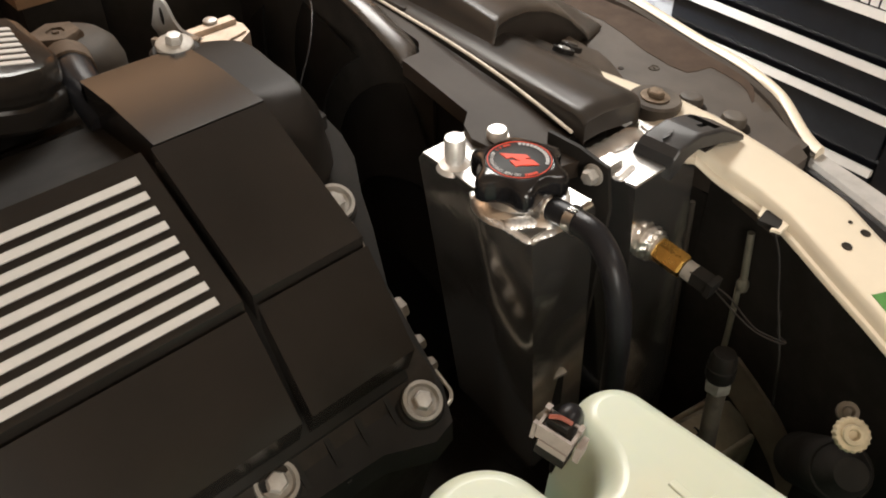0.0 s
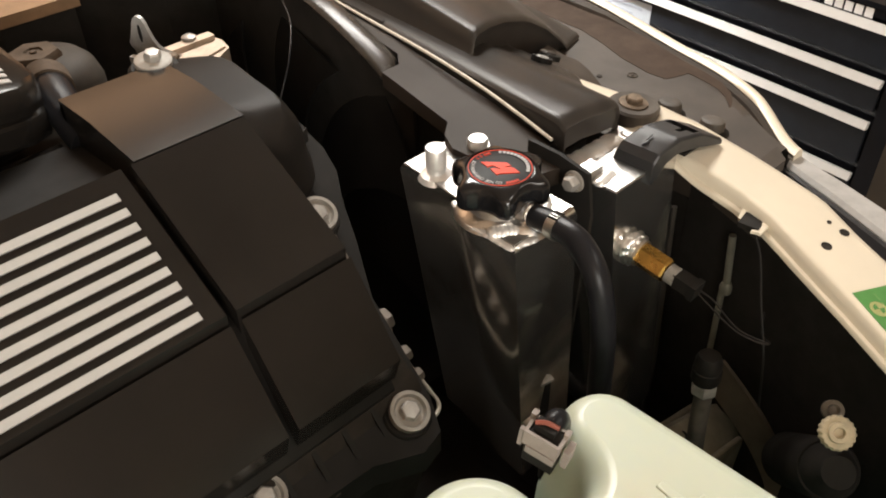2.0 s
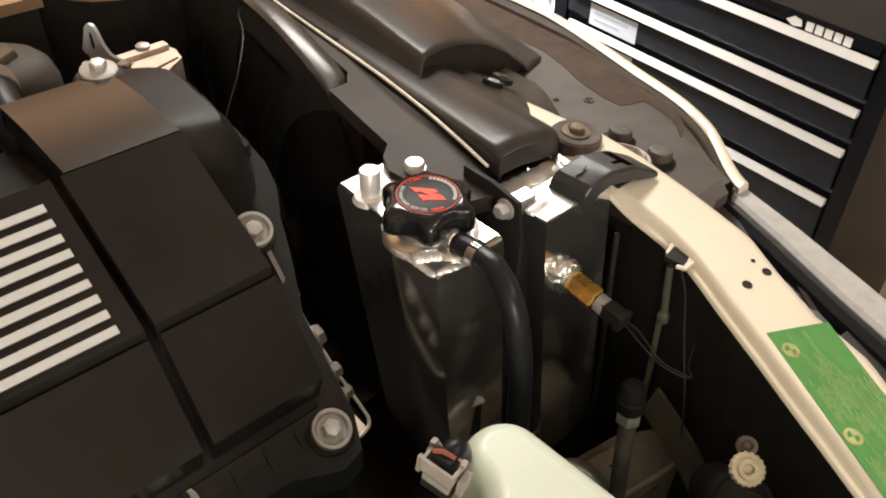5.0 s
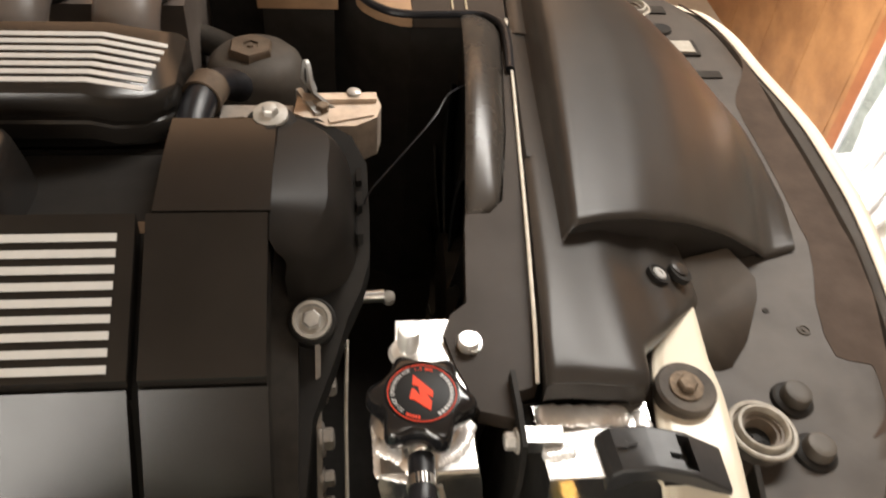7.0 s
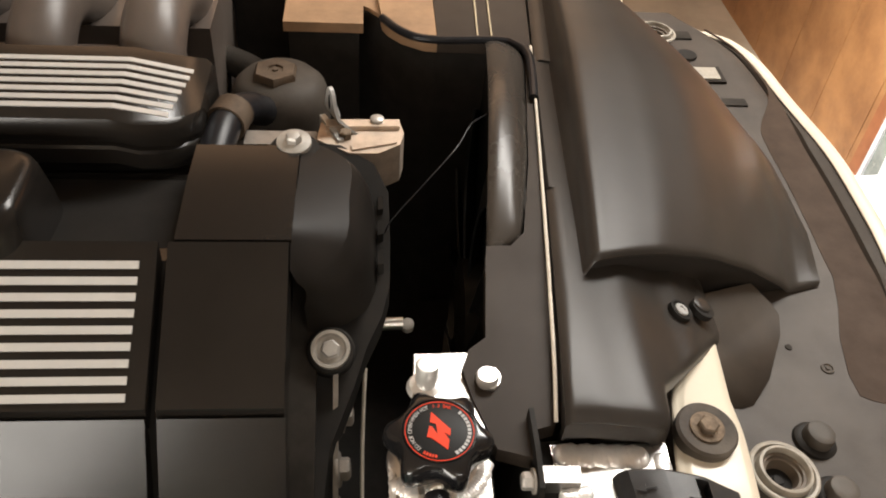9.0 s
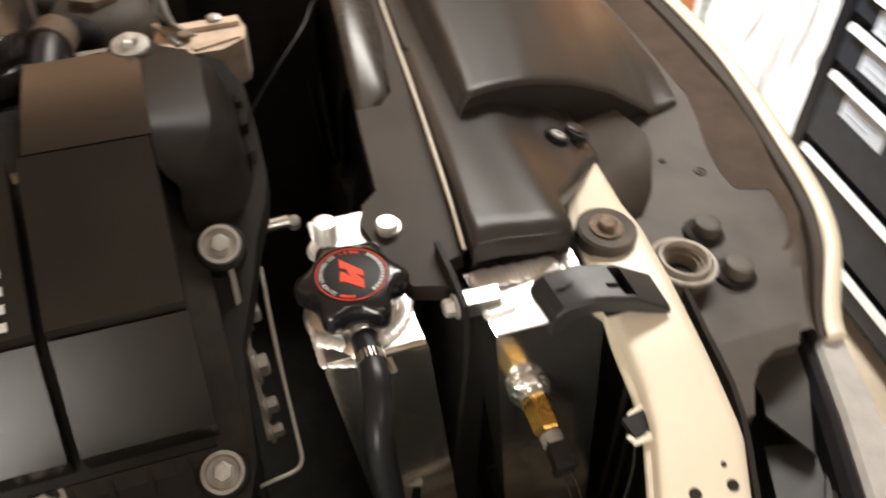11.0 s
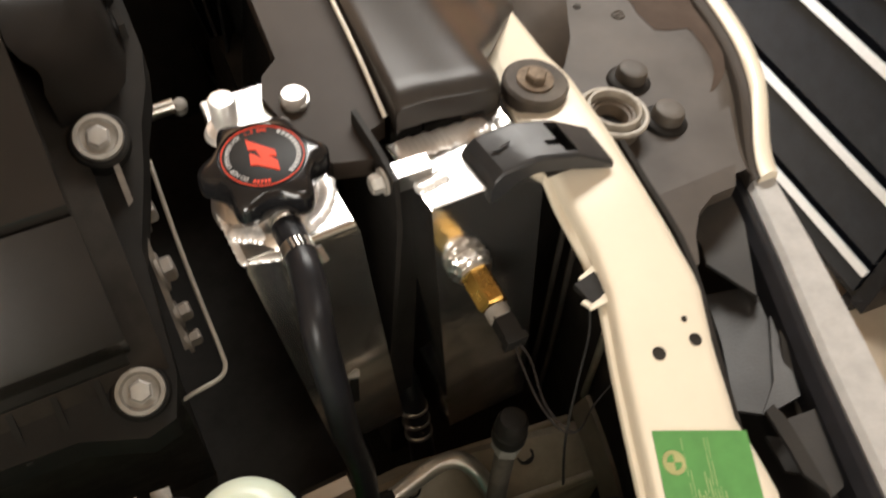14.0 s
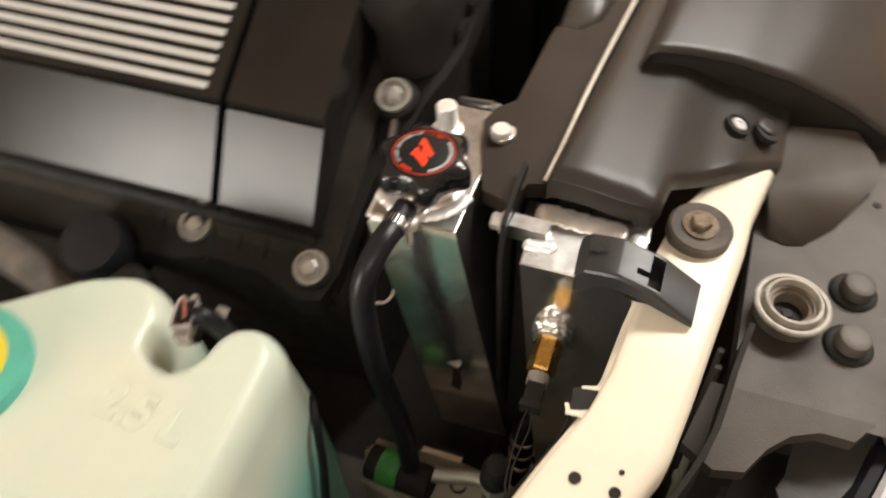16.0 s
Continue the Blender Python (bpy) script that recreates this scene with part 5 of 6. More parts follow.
    part("rolled_edge", bm, CREAM, be, "", 50)
    bm = B()
    loft(bm, [[(edge_x(y) + 0.0142, y, edge_z(y) - 0.0121), (edge_x(y) + 0.016, y, edge_z(y) - 0.12), (edge_x(y) + 0.004, y, edge_z(y) - 0.12), (edge_x(y) + 0.002, y, edge_z(y) - 0.0125)] for y in ys])
    part("skin", bm, CREAM, be, "", 50)


front_end()


# ---- cream brace ----
BL = [(-0.52, 0.000), (-0.40, 0.042), (-0.31, 0.077), (-0.275, 0.0895), (-0.245, 0.0995), (-0.205, 0.114), (-0.165, 0.130), (-0.13, 0.1455), (-0.10, 0.1535), (-0.06, 0.158), (-0.03, 0.163), (0.02, 0.172), (0.06, 0.182), (0.14, 0.215)]
BR = [(-0.52, 0.060), (-0.40, 0.105), (-0.307, 0.148), (-0.283, 0.163), (-0.2635, 0.1720), (-0.243, 0.1735), (-0.22, 0.1738), (-0.183, 0.187), (-0.146, 0.204), (-0.105, 0.2105), (-0.05, 0.2175), (0.02, 0.227), (0.06, 0.230), (0.14, 0.245)]
BZ = [(-0.52, 0.66), (-0.40, 0.690), (-0.31, 0.714), (-0.21, 0.736), (-0.15, 0.745), (-0.08, 0.752), (-0.03, 0.755), (0.03, 0.753), (0.14, 0.734)]


def brace():
    br = thing("body_brace", (0.16, -0.15, 0.66), "cream painted steel brace with punched holes and a green sticker", "car body")
    bm = B()
    rings = []
    for y in span(-0.52, 0.14, 66):
        l, r, z = lerp_table(BL, y), lerp_table(BR, y), lerp_table(BZ, y)
        d = 0.004 + 0.010 * sstep(0.0, -0.08, y)
        rings.append([(l, y, z - d - 0.003), (l, y, z - d), (l + 0.0008, y, z - d + 0.0012), (l + 0.0036, y, z - d + 0.0016), (l + 0.0042, y, z - d * 0.55), (l + 0.0052, y, z - 0.0022), (l + 0.0072, y, z - 0.0005), (l + 0.010, y, z),
                      (r - 0.010, y, z), (r - 0.003, y, z - 0.002), (r, y, z - 0.008), (r, y, z - 0.030)])
    loft(bm, rings)
    part("pressing", bm, CREAM, br, "", 50)
    # Added near-black sheets paint the shade of the open space under the brace.
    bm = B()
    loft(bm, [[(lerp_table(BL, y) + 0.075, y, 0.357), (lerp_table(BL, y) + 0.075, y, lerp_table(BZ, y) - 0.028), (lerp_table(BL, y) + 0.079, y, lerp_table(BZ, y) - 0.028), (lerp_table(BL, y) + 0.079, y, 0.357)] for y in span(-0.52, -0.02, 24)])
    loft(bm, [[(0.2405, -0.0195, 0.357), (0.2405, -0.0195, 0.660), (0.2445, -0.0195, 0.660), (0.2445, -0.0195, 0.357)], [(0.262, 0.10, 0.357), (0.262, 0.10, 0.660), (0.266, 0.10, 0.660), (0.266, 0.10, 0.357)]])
    part("shade_panel", bm, VOID, br, "near-black sheet added for the shade under the brace")

    def top(x, y, up=0.0):
        return Vector((x, y, lerp_table(BZ, y) + up))
    n = Vector((0, -0.14, 1)).normalized()
    for x, y, r in ((0.1528, -0.1735, 0.0038), (0.1766, -0.1752, 0.0036), (0.178, -0.1625, 0.0017)):
        bm = B(); lathe(bm, top(x, y, 0.0001), n, [(r, 0), (r, 0.0005), (r * 0.9, 0.0003)], 24)
        part("hole", bm, DEEP, br, "punched hole")
    # small hooked tabs with a dark clip
    for end, root, hook in (((0.1432, -0.1118), (0.1600, -0.1085), 0), ((0.1372, -0.1305), (0.1540, -0.1290), 1)):
        e, r = Vector((*end, 0.7362)), Vector((*root, 0.7372))
        d = (r - e).normalized()
        q = Vector((-d.y, d.x, 0)) * 0.0016
        bm = B()
        loft(bm, [[p - q * k, p + q * k, p + q * k + Vector((0, 0, 0.0022)), p - q * k + Vector((0, 0, 0.0022))] for p, k in ((e, 0.75), (e + d * 0.002, 1.0), (e + d * 0.007, 1.1), (r, 2.2))])
        if hook:
            loft(bm, [[p - d * 0.0012, p + d * 0.0014, p + d * 0.0014 + Vector((0, 0, 0.0022)), p - d * 0.0012 + Vector((0, 0, 0.0022))] for p in (e + d * 0.0013, e + d * 0.0008 + q * 1.8, e - d * 0.0002 + q * 3.4)])
        bevel(bm, 0.0006)
        part("tab", bm, CREAM, br)
    bm = B(); obox(bm, (0.1468, -0.1200, 0.7368), (0.0078, 0.0012, 0), (-0.0010, 0.0078, 0), (0, 0, 0.0022)); bevel(bm, 0.0015)
    part("tab_clip", bm, BLACK, br, "dark rectangular clip")

    # sticker
    c = [V3(p) for p in ((0.1240, -0.2072, 0), (0.1714, -0.2283, 0), (0.1260, -0.3440, 0), (0.0785, -0.3215, 0))]
    st = thing("service_sticker", (0.125, -0.27, 0.72), "green service sticker with yellow print on the brace", "sticker")
    bm = B()

    def S(u, v, up):
        p = c[0].lerp(c[1], u).lerp(c[3].lerp(c[2], u), v)
        return (p.x, p.y, lerp_table(BZ, p.y) + up)
    vs = [[bm.verts.new(S(u, v, 0.0006)) for u in span(0, 1, 4)] for v in span(0, 1, 10)]
    for a, b in zip(vs, vs[1:]):
        quad_strip(bm, a, b, False)
    e = [q for q in bm.edges if q.is_boundary]
    r = bmesh.ops.extrude_edge_only(bm, edges=e)
    bmesh.ops.translate(bm, verts=[v for v in r["geom"] if isinstance(v, bmesh.types.BMVert)], vec=(0, 0, -0.0006))
    sheet_ob = part("paper", bm, GREEN, st)
    for cu, cv in ((0.16, 0.13), (0.15, 0.66)):
        bm = B()
        loft(bm, [[S(cu + 0.12 * math.cos(a) * k, cv + 0.050 * math.sin(a) * k, 0.0009) for a in [2 * math.pi * j / 24 for j in range(24)]] for k in (1.0, 0.05)])
        part("roundel", bm, YELLOW, sheet_ob, "round yellow emblem")
        bm = B()
        for k in (0, 1):
            pts = [S(cu, cv, 0.0012)] + [S(cu + 0.075 * math.cos(a), cv + 0.032 * math.sin(a), 0.0012) for a in [math.pi * k + math.pi / 2 * j / 6 for j in range(7)]]
            bm.faces.new([bm.verts.new(p) for p in pts])
        part("roundel_quarter", bm, GREEN, sheet_ob)
    rs = random.Random(4)
    for k in range(26):
        u = 0.10 + 0.034 * k + 0.004 * rs.random()
        v = (0.30 if u < 0.28 else 0.16 if u < 0.62 else 0.30) + 0.10 * rs.random()
        stop = (0.56 if u < 0.28 else 0.60 + 0.1 * rs.random()) if k not in (5, 12, 13) else 0.97
        if k in (5, 12, 13):
            v = 0.03
        wd = 0.006 + 0.007 * rs.random()

        def bar(v0, v1):
            bm = B()
            va = [bm.verts.new(S(u, q, 0.0010)) for q in span(v0, v1, 3)]
            vb = [bm.verts.new(S(u + wd, q, 0.0010)) for q in span(v0, v1, 3)]
            quad_strip(bm, va, vb, False)
            part("print_bar", bm, PALEPRINT, sheet_ob, "pale bar of unreadable print")
        while v < stop:
            v1 = min(stop + 0.02, v + 0.03 + 0.10 * rs.random())
            bar(v, v1)
            v = v1 + 0.010 + (0.04 * rs.random() if rs.random() < 0.25 else 0)
        v = 0.76 + 0.05 * rs.random()
        while v < 0.95 and u > 0.1:
            v1 = min(0.97, v + 0.04 + 0.08 * rs.random())
            bar(v, v1)
            v = v1 + 0.012

    # rubber buffer with a rusty bolt
    rb = thing("rubber_buffer", (0.193, 0.024, 0.752), "dusty black rubber buffer with a rusty bolt", "buffer")
    bm = B(); lathe(bm, (0.193, 0.024, 0.750), (0.05, -0.05, 1), [(0.0215, 0), (0.0225, 0.003), (0.0225, 0.011), (0.0205, 0.013), (0.012, 0.0125)], 36)
    part("pad", bm, OLDRUB, rb)
    hex_bolt(rb, (0.193, 0.024, 0.762), (0.05, -0.05, 1), 0.0075, 0.006, 0.0125, 0.0025, mat=RUST, wmat=RUST, cup=False)

    # black plastic clip over the brace and the tank
    cl = thing("plastic_clip", (0.16, -0.03, 0.752), "black plastic retaining clip with an arrow over tank and brace", "clip")
    bm = B()
    L0, L1 = Vector((0.118, -0.012, 0)), Vector((0.120, -0.046, 0))
    R0, R1 = Vector((0.201, -0.024, 0)), Vector((0.200, -0.058, 0))
    prof = [(0.0, 0.748, 0.762), (0.02, 0.748, 0.767), (0.08, 0.751, 0.773), (0.20, 0.762, 0.776), (0.34, 0.766, 0.7785), (0.36, 0.766, 0.7785), (0.66, 0.762, 0.7745), (0.69, 0.761, 0.7735), (1.0, 0.755, 0.760)]
    z_at = [(f, z) for f, z, _ in prof], [(f, z) for f, _, z in prof]

    def bridge_piece(f0, f1, w0, w1):
        rings = []
        for f in [f0] + [q[0] for q in prof if f0 + 1e-6 < q[0] < f1 - 1e-6] + [f1]:
            z0, z1 = lerp_table(z_at[0], f), lerp_table(z_at[1], f)
            a, b = L0.lerp(R0, f), L1.lerp(R1, f)
            a, b = a.lerp(b, w0), a.lerp(b, w1)
            ea, eb = 0.0022 * (w0 == 0), 0.0022 * (w1 == 1)
            rings.append([(a.x, a.y, z0), (a.x, a.y, z1 - ea), (a.x, a.y - ea * 0.45, z1 - ea * 0.3), (a.x, a.y - ea * 1.2, z1), (b.x, b.y + eb * 1.2, z1), (b.x, b.y + eb * 0.45, z1 - eb * 0.3), (b.x, b.y, z1 - eb), (b.x, b.y, z0)])
        loft(bm, rings)
    bridge_piece(0.0, 0.49, 0, 1)
    bridge_piece(0.49, 0.59, 0, 0.56)
    bridge_piece(0.49, 0.59, 0.70, 1)
    bridge_piece(0.59, 0.70, 0, 0.12)
    bridge_piece(0.59, 0.70, 0.88, 1)
    bridge_piece(0.70, 1.0, 0, 1)
    part("bridge", bm, CLIPGREY, cl, "black moulded bridge with a T-shaped slot", 20)
    # Near-black floor paints the shade at the bottom of the slot.
    bm = B()
    a, b = L0.lerp(R0, 0.45), L1.lerp(R1, 0.74)
    box(bm, (a.x, b.y + 0.003, 0.7602), (b.x, a.y - 0.003, 0.7622))
    part("slot_shade", bm, VOID, cl, "near-black floor painting the slot's depth shade")
    bm = B()
    prism(bm, [(0.1265, -0.030, 0.7745), (0.1325, -0.027, 0.7765), (0.1325, -0.033, 0.7765)], (-0.0004, 0, 0.0008))
    prism(bm, [(0.132, -0.0292, 0.7766), (0.139, -0.0292, 0.7785), (0.139, -0.0308, 0.7785), (0.132, -0.0308, 0.7766)], (-0.0004, 0, 0.0008))
    part("arrow", bm, CLIPGREY, cl, "moulded arrow")


brace()


far = thing("body_brace", (0.27, 0.78, 0.66), "cream painted steel brace tip behind the front panel", "car body")
bm = B()
prism(bm, [(0.284, 0.623, 0.735), (0.252, 0.712, 0.735), (0.215, 0.86, 0.735), (0.280, 0.86, 0.735), (0.298, 0.715, 0.735)], (0, 0, -0.045)); bevel(bm, 0.002)
part("pressing", bm, CREAM, far)


# ---- headlamp ----
def headlamp():
    hl = thing("headlamp", (0.32, -0.2, 0.55), "headlamp with a grey ribbed lens edge and black housing", "headlamp")
    a = [(0.358, -0.046), (0.330, -0.12), (0.296, -0.20), (0.266, -0.28), (0.22, -0.40), (0.16, -0.56)]
    b = [(0.384, -0.054), (0.364, -0.12), (0.336, -0.20), (0.306, -0.28), (0.262, -0.40), (0.20, -0.56)]
    bm = B()
    loft(bm, [[(p[0], p[1], 0.62), (p[0], p[1], 0.659), (p[0] + 0.004, p[1], 0.663), (q[0] - 0.004, q[1], 0.661), (q[0], q[1], 0.655), (q[0] + 0.01, q[1], 0.52)] for p, q in zip(a, b)])
    ln = part("lens", bm, LENS, hl, "grey ribbed lens edge")
    for k in range(15):
        bm = B(); obox(bm, V3((0.3010, -0.2730, 0.6608)).lerp(V3((0.2880, -0.3110, 0.6608)), k / 14), (0.0042, 0.0012, 0), (-0.0002, 0.0007, 0), (0, 0, 0.0007))
        part("rib", bm, LENS, ln)
    bm = B(); lathe(bm, (0.3165, -0.2520, 0.657), (0.2, 0, 1), [(0.0036, 0), (0.0038, 0.003), (0.0028, 0.0058), (0.0008, 0.0068)], 16)
    part("stud", bm, LENS, ln, "small round stud")
    bm = B()
    loft(bm, [[(p[0] - 0.017, p[1], 0.56), (p[0] - 0.016, p[1], 0.655), (p[0] - 0.010, p[1], 0.661), (p[0] - 0.002, p[1], 0.659), (p[0] - 0.001, p[1], 0.56)] for p in a])
    part("seal", bm, RUBBER, hl, "black rubber seal strip")
    bm = B()
    seam = [(q[1], q[0]) for q in reversed(a)]
    rows = []
    for y in span(-0.55, -0.030, 60):
        x0, x1 = lerp_table(BR, y) + 0.018, lerp_table(seam, y) - 0.014
        row = []
        for u in span(0, 1, 16):
            z = 0.572 + 0.010 * (1 - u) + 0.066 * sstep(0.55, 1.0, u) - 0.012 * math.sin(math.pi * u)
            crease = abs(((u * 1.3 - (y + 0.55) * 5.0) % 1.0) - 0.5) * 2
            crest = abs(((u * 0.8 + (y + 0.55) * 3.4) % 1.0) - 0.5) * 2
            row.append((x0 + (x1 - x0) * u, y, z + 0.018 * crease * math.sin(math.pi * u) + 0.010 * crest * math.sin(math.pi * u)))
        rows.append([(row[0][0], y, 0.54)] + row + [(row[-1][0], y, 0.54)])
    loft(bm, rows, closed=False)
    part("housing", bm, FOLD, hl, "creased black housing", 12)

    def flap(pts, th=0.003):
        bm = B()
        prism(bm, pts, (0, 0, -th))
        bevel(bm, 0.0007)
        part("housing_flap", bm, FOLD, hl, "pointed folded black plastic flap", 12)
    flap([(0.2915, -0.0547, 0.656), (0.3084, -0.0467, 0.658), (0.3460, -0.0342, 0.660), (0.3300, -0.0820, 0.657), (0.2979, -0.1349, 0.652), (0.2833, -0.0967, 0.652), (0.2878, -0.0858, 0.655)])
    flap([(0.3470, -0.0345, 0.658), (0.3600, -0.0400, 0.640), (0.3350, -0.0950, 0.636), (0.3110, -0.1290, 0.636), (0.2985, -0.1350, 0.650), (0.3310, -0.0820, 0.655)])
    flap([(0.2820, -0.1086, 0.628), (0.3054, -0.1164, 0.632), (0.3190, -0.1310, 0.638), (0.3074, -0.1463, 0.640), (0.2758, -0.1881, 0.636), (0.2519, -0.2032, 0.632), (0.2402, -0.1920, 0.628), (0.2675, -0.1454, 0.626)])
    flap([(0.3010, -0.1490, 0.644), (0.2972, -0.1642, 0.645), (0.2747, -0.2076, 0.646), (0.2590, -0.2072, 0.642), (0.2473, -0.2053, 0.640), (0.2700, -0.1901, 0.640)])
    flap([(0.2931, -0.1637, 0.652), (0.2867, -0.2001, 0.650), (0.2802, -0.2018, 0.644), (0.2824, -0.1849, 0.644)])
    flap([(0.2527, -0.2164, 0.648), (0.2734, -0.2204, 0.652), (0.2922, -0.2257, 0.656), (0.2534, -0.2673, 0.648), (0.2437, -0.2687, 0.645)])
    flap([(0.2446, -0.2061, 0.649), (0.2501, -0.2052, 0.652), (0.2534, -0.2169, 0.649), (0.2451, -0.2686, 0.646), (0.2419, -0.2489, 0.641), (0.2440, -0.2332, 0.643)])
    flap([(0.2752, -0.2182, 0.640), (0.3039, -0.1960, 0.650), (0.2975, -0.2239, 0.650)])
    flap([(0.2526, -0.2137, 0.618), (0.2606, -0.2219, 0.622), (0.2585, -0.2498, 0.622), (0.2486, -0.2387, 0.616)])
    flap([(0.2100, -0.2600, 0.622), (0.2360, -0.2720, 0.632), (0.2240, -0.3400, 0.626), (0.1980, -0.3150, 0.616)])


headlamp()


# ---- washer tank ----
def washer_tank():
    wt = thing("washer_tank", (-0.15, -0.28, 0.45), "milky translucent washer fluid tank with raised volume figures", "washer tank")
    out = [(-0.395, -0.33), (-0.390, -0.27), (-0.350, -0.212), (-0.300, -0.186), (-0.256, -0.155), (-0.222, -0.126)]
    out += [(-0.180 + 0.042 * math.cos(a), -0.154 + 0.042 * math.sin(a)) for a in [radians(q) for q in (125, 105, 85, 65, 45, 25, 5, -12)]]
    out += [(-0.132, -0.171), (-0.124, -0.176), (-0.114, -0.172)]
    out += [(-0.077 + 0.030 * math.cos(a), -0.156 + 0.030 * math.sin(a)) for a in [radians(q) for q in (188, 168, 148, 128, 108, 88, 68, 48, 28, 8, -10)]]
    out += [(-0.046, -0.20), (-0.045, -0.26), (-0.044, -0.34), (-0.045, -0.42), (-0.07, -0.48), (-0.13, -0.50), (-0.22, -0.50), (-0.32, -0.48), (-0.38, -0.42)]
    out = smooth_path([(x, y, 0) for x, y in out], 3)
    for _ in range(4):
        out = [out[i] * 0.5 + (out[i - 1] + out[(i + 1) % len(out)]) * 0.25 for i in range(len(out))]
    n = len(out)
    turn = 1 if sum(out[i].x * out[(i + 1) % n].y - out[(i + 1) % n].x * out[i].y for i in range(n)) > 0 else -1

    def off(d, z):
        r = []
        for i in range(n):
            t = (out[(i + 1) % n] - out[i - 1]).normalized()
            r.append(out[i] + Vector((t.y, -t.x, 0)) * d * turn + Vector((0, 0, z)))
        return r
    bm = B()
    prof = [(0.014, 0.44), (0.012, 0.56), (0.006, 0.66)] + [(-0.017 * (1 - math.cos(a)), 0.738 - 0.035 * (1 - math.sin(a))) for a in span(0, math.pi / 2, 9)]
    loft(bm, [off(d, z) for d, z in prof])
    shell = part("shell", bm, MILKY, wt, "", 60)
    for f in shell.data.polygons:
        f.use_smooth = len(f.vertices) < 8
    cu = bpy.data.curves.new("figures", "FONT")
    cu.body, cu.size, cu.extrude, cu.bevel_depth = "2.5 L", 0.032, 0.0010, 0.0012
    tmp = bpy.data.objects.new("figures", cu)
    me = bpy.data.meshes.new_from_object(tmp)
    bpy.data.objects.remove(tmp)
    me.transform(pose(-0.147 + 0.15, -0.222 + 0.28, 0.7374 - 0.45, 0, 0, -5))
    me.materials.clear()
    me.materials.append(MILKY)
    fg = new("volume_mark", me)
    fg.parent = wt
    bm = B(); lathe(bm, (-0.249, -0.228, 0.734), (0, 0, 1), [(0.052, 0), (0.050, 0.012), (0.040, 0.014)], 36)
    part("collar", bm, TEAL, wt, "teal green collar")
    bm = B(); lathe(bm, (-0.249, -0.228, 0.746), (0, 0, 1), [(0.038, 0), (0.036, 0.010), (0.02, 0.012)], 36)
    part("filler_cap", bm, LEMON, wt, "yellow filler cap")

    cn = thing("wiring_plug", (-0.119, -0.146, 0.70), "open grey plastic wiring plug with a red wire", "plug")
    c = Vector((-0.1193, -0.1462, 0.7470))
    ux, uy = Vector((0.976, 0.216, 0.0)), Vector((-0.21, 0.97, 0.12)).normalized()
    uz = ux.cross(uy)
    if uz.z < 0:
        uz = -uz

    def block(px, py, pz, hx, hy, hz, b=0.0006):
        one = B()
        obox(one, c + ux * px + uy * py + uz * pz, ux * hx, uy * hy, uz * hz)
        bevel(one, b)
        return one
    part("front_wall", block(-0.0062, 0, 0.0018, 0.0009, 0.0105, 0.0056), GREYCON, cn)
    part("front_step", block(-0.0070, -0.0012, -0.0058, 0.0010, 0.0088, 0.0026), GREYCON, cn)
    part("back_wall", block(0.0062, 0, 0.0010, 0.0009, 0.0105, 0.0060), GREYCON, cn)
    part("end_wall", block(0, -0.0100, 0.0030, 0.0058, 0.0009, 0.0042), GREYCON, cn)
    part("end_wall", block(0, 0.0100, 0.0022, 0.0058, 0.0009, 0.0050), GREYCON, cn)
    part("end_tower", block(0.0050, 0.0106, 0.0082, 0.0020, 0.0016, 0.0026), GREYCON, cn)
    part("end_tower", block(0.0046, -0.0102, 0.0072, 0.0022, 0.0014, 0.0022), GREYCON, cn)
    part("latch_tab", block(0.0008, -0.0142, -0.0030, 0.0048, 0.0018, 0.0064, 0.0016), GREYCON, cn, "pale rounded latch tab")
    part("side_arm", block(-0.0050, 0.0122, -0.0010, 0.0014, 0.0012, 0.0070, 0.0010), GREYCON, cn)
    part("core", block(0.0004, 0, 0.0000, 0.0050, 0.0090, 0.0062, 0.0020), BLACK, cn, "black connector core")
    part("grip", block(0.0012, 0.0012, 0.0074, 0.0036, 0.0062, 0.0030, 0.0016), BLACK, cn, "black ribbed grip")
    part("skirt", block(0, -0.0002, -0.0132, 0.0056, 0.0094, 0.0062, 0.0012), BLACK, cn, "black lower body")
    bm = B(); tube(bm, [c + ux * -0.001 + uy * 0.0074 + uz * 0.0104, c + ux * 0.0014 + uy * 0.0020 + uz * 0.0118, c + ux * 0.0030 - uy * 0.0050 + uz * 0.0102], 0.0014, 8)
    part("wire", bm, REDWIRE, cn, "red-brown wire")
    bm = B(); tube(bm, [c + uz * 0.002 + ux * 0.004, c + ux * 0.012 + uz * 0.004, c + ux * 0.020 - uz * 0.010, c + ux * 0.026 - uz * 0.040, c + ux * 0.030 - uz * 0.075], 0.0068, 12)
    part("loom", bm, RUBBER, cn, "thick black loom sleeve")
    bm = B(); cyl(bm, (-0.1080, -0.1391, 0.728), (-0.1067, -0.1240, 0.735), 0.0052, 0.0046, seg=18)
    part("lock_lever", bm, WASHER, cn, "small grey round lever")
    bm = B()
    tube(bm, [(-0.060, -0.1235, 0.640), (-0.044, -0.140, 0.662), (-0.0345, -0.155, 0.650), (-0.0310, -0.165, 0.615), (-0.0290, -0.178, 0.570), (-0.0285, -0.185, 0.50), (-0.0285, -0.186, 0.372)], 0.0034, 12)
    solo("washer_hose", bm, RUBBER, (-0.0285, -0.186, 0.37), "thin black washer hose beside the tank", "hose")


washer_tank()


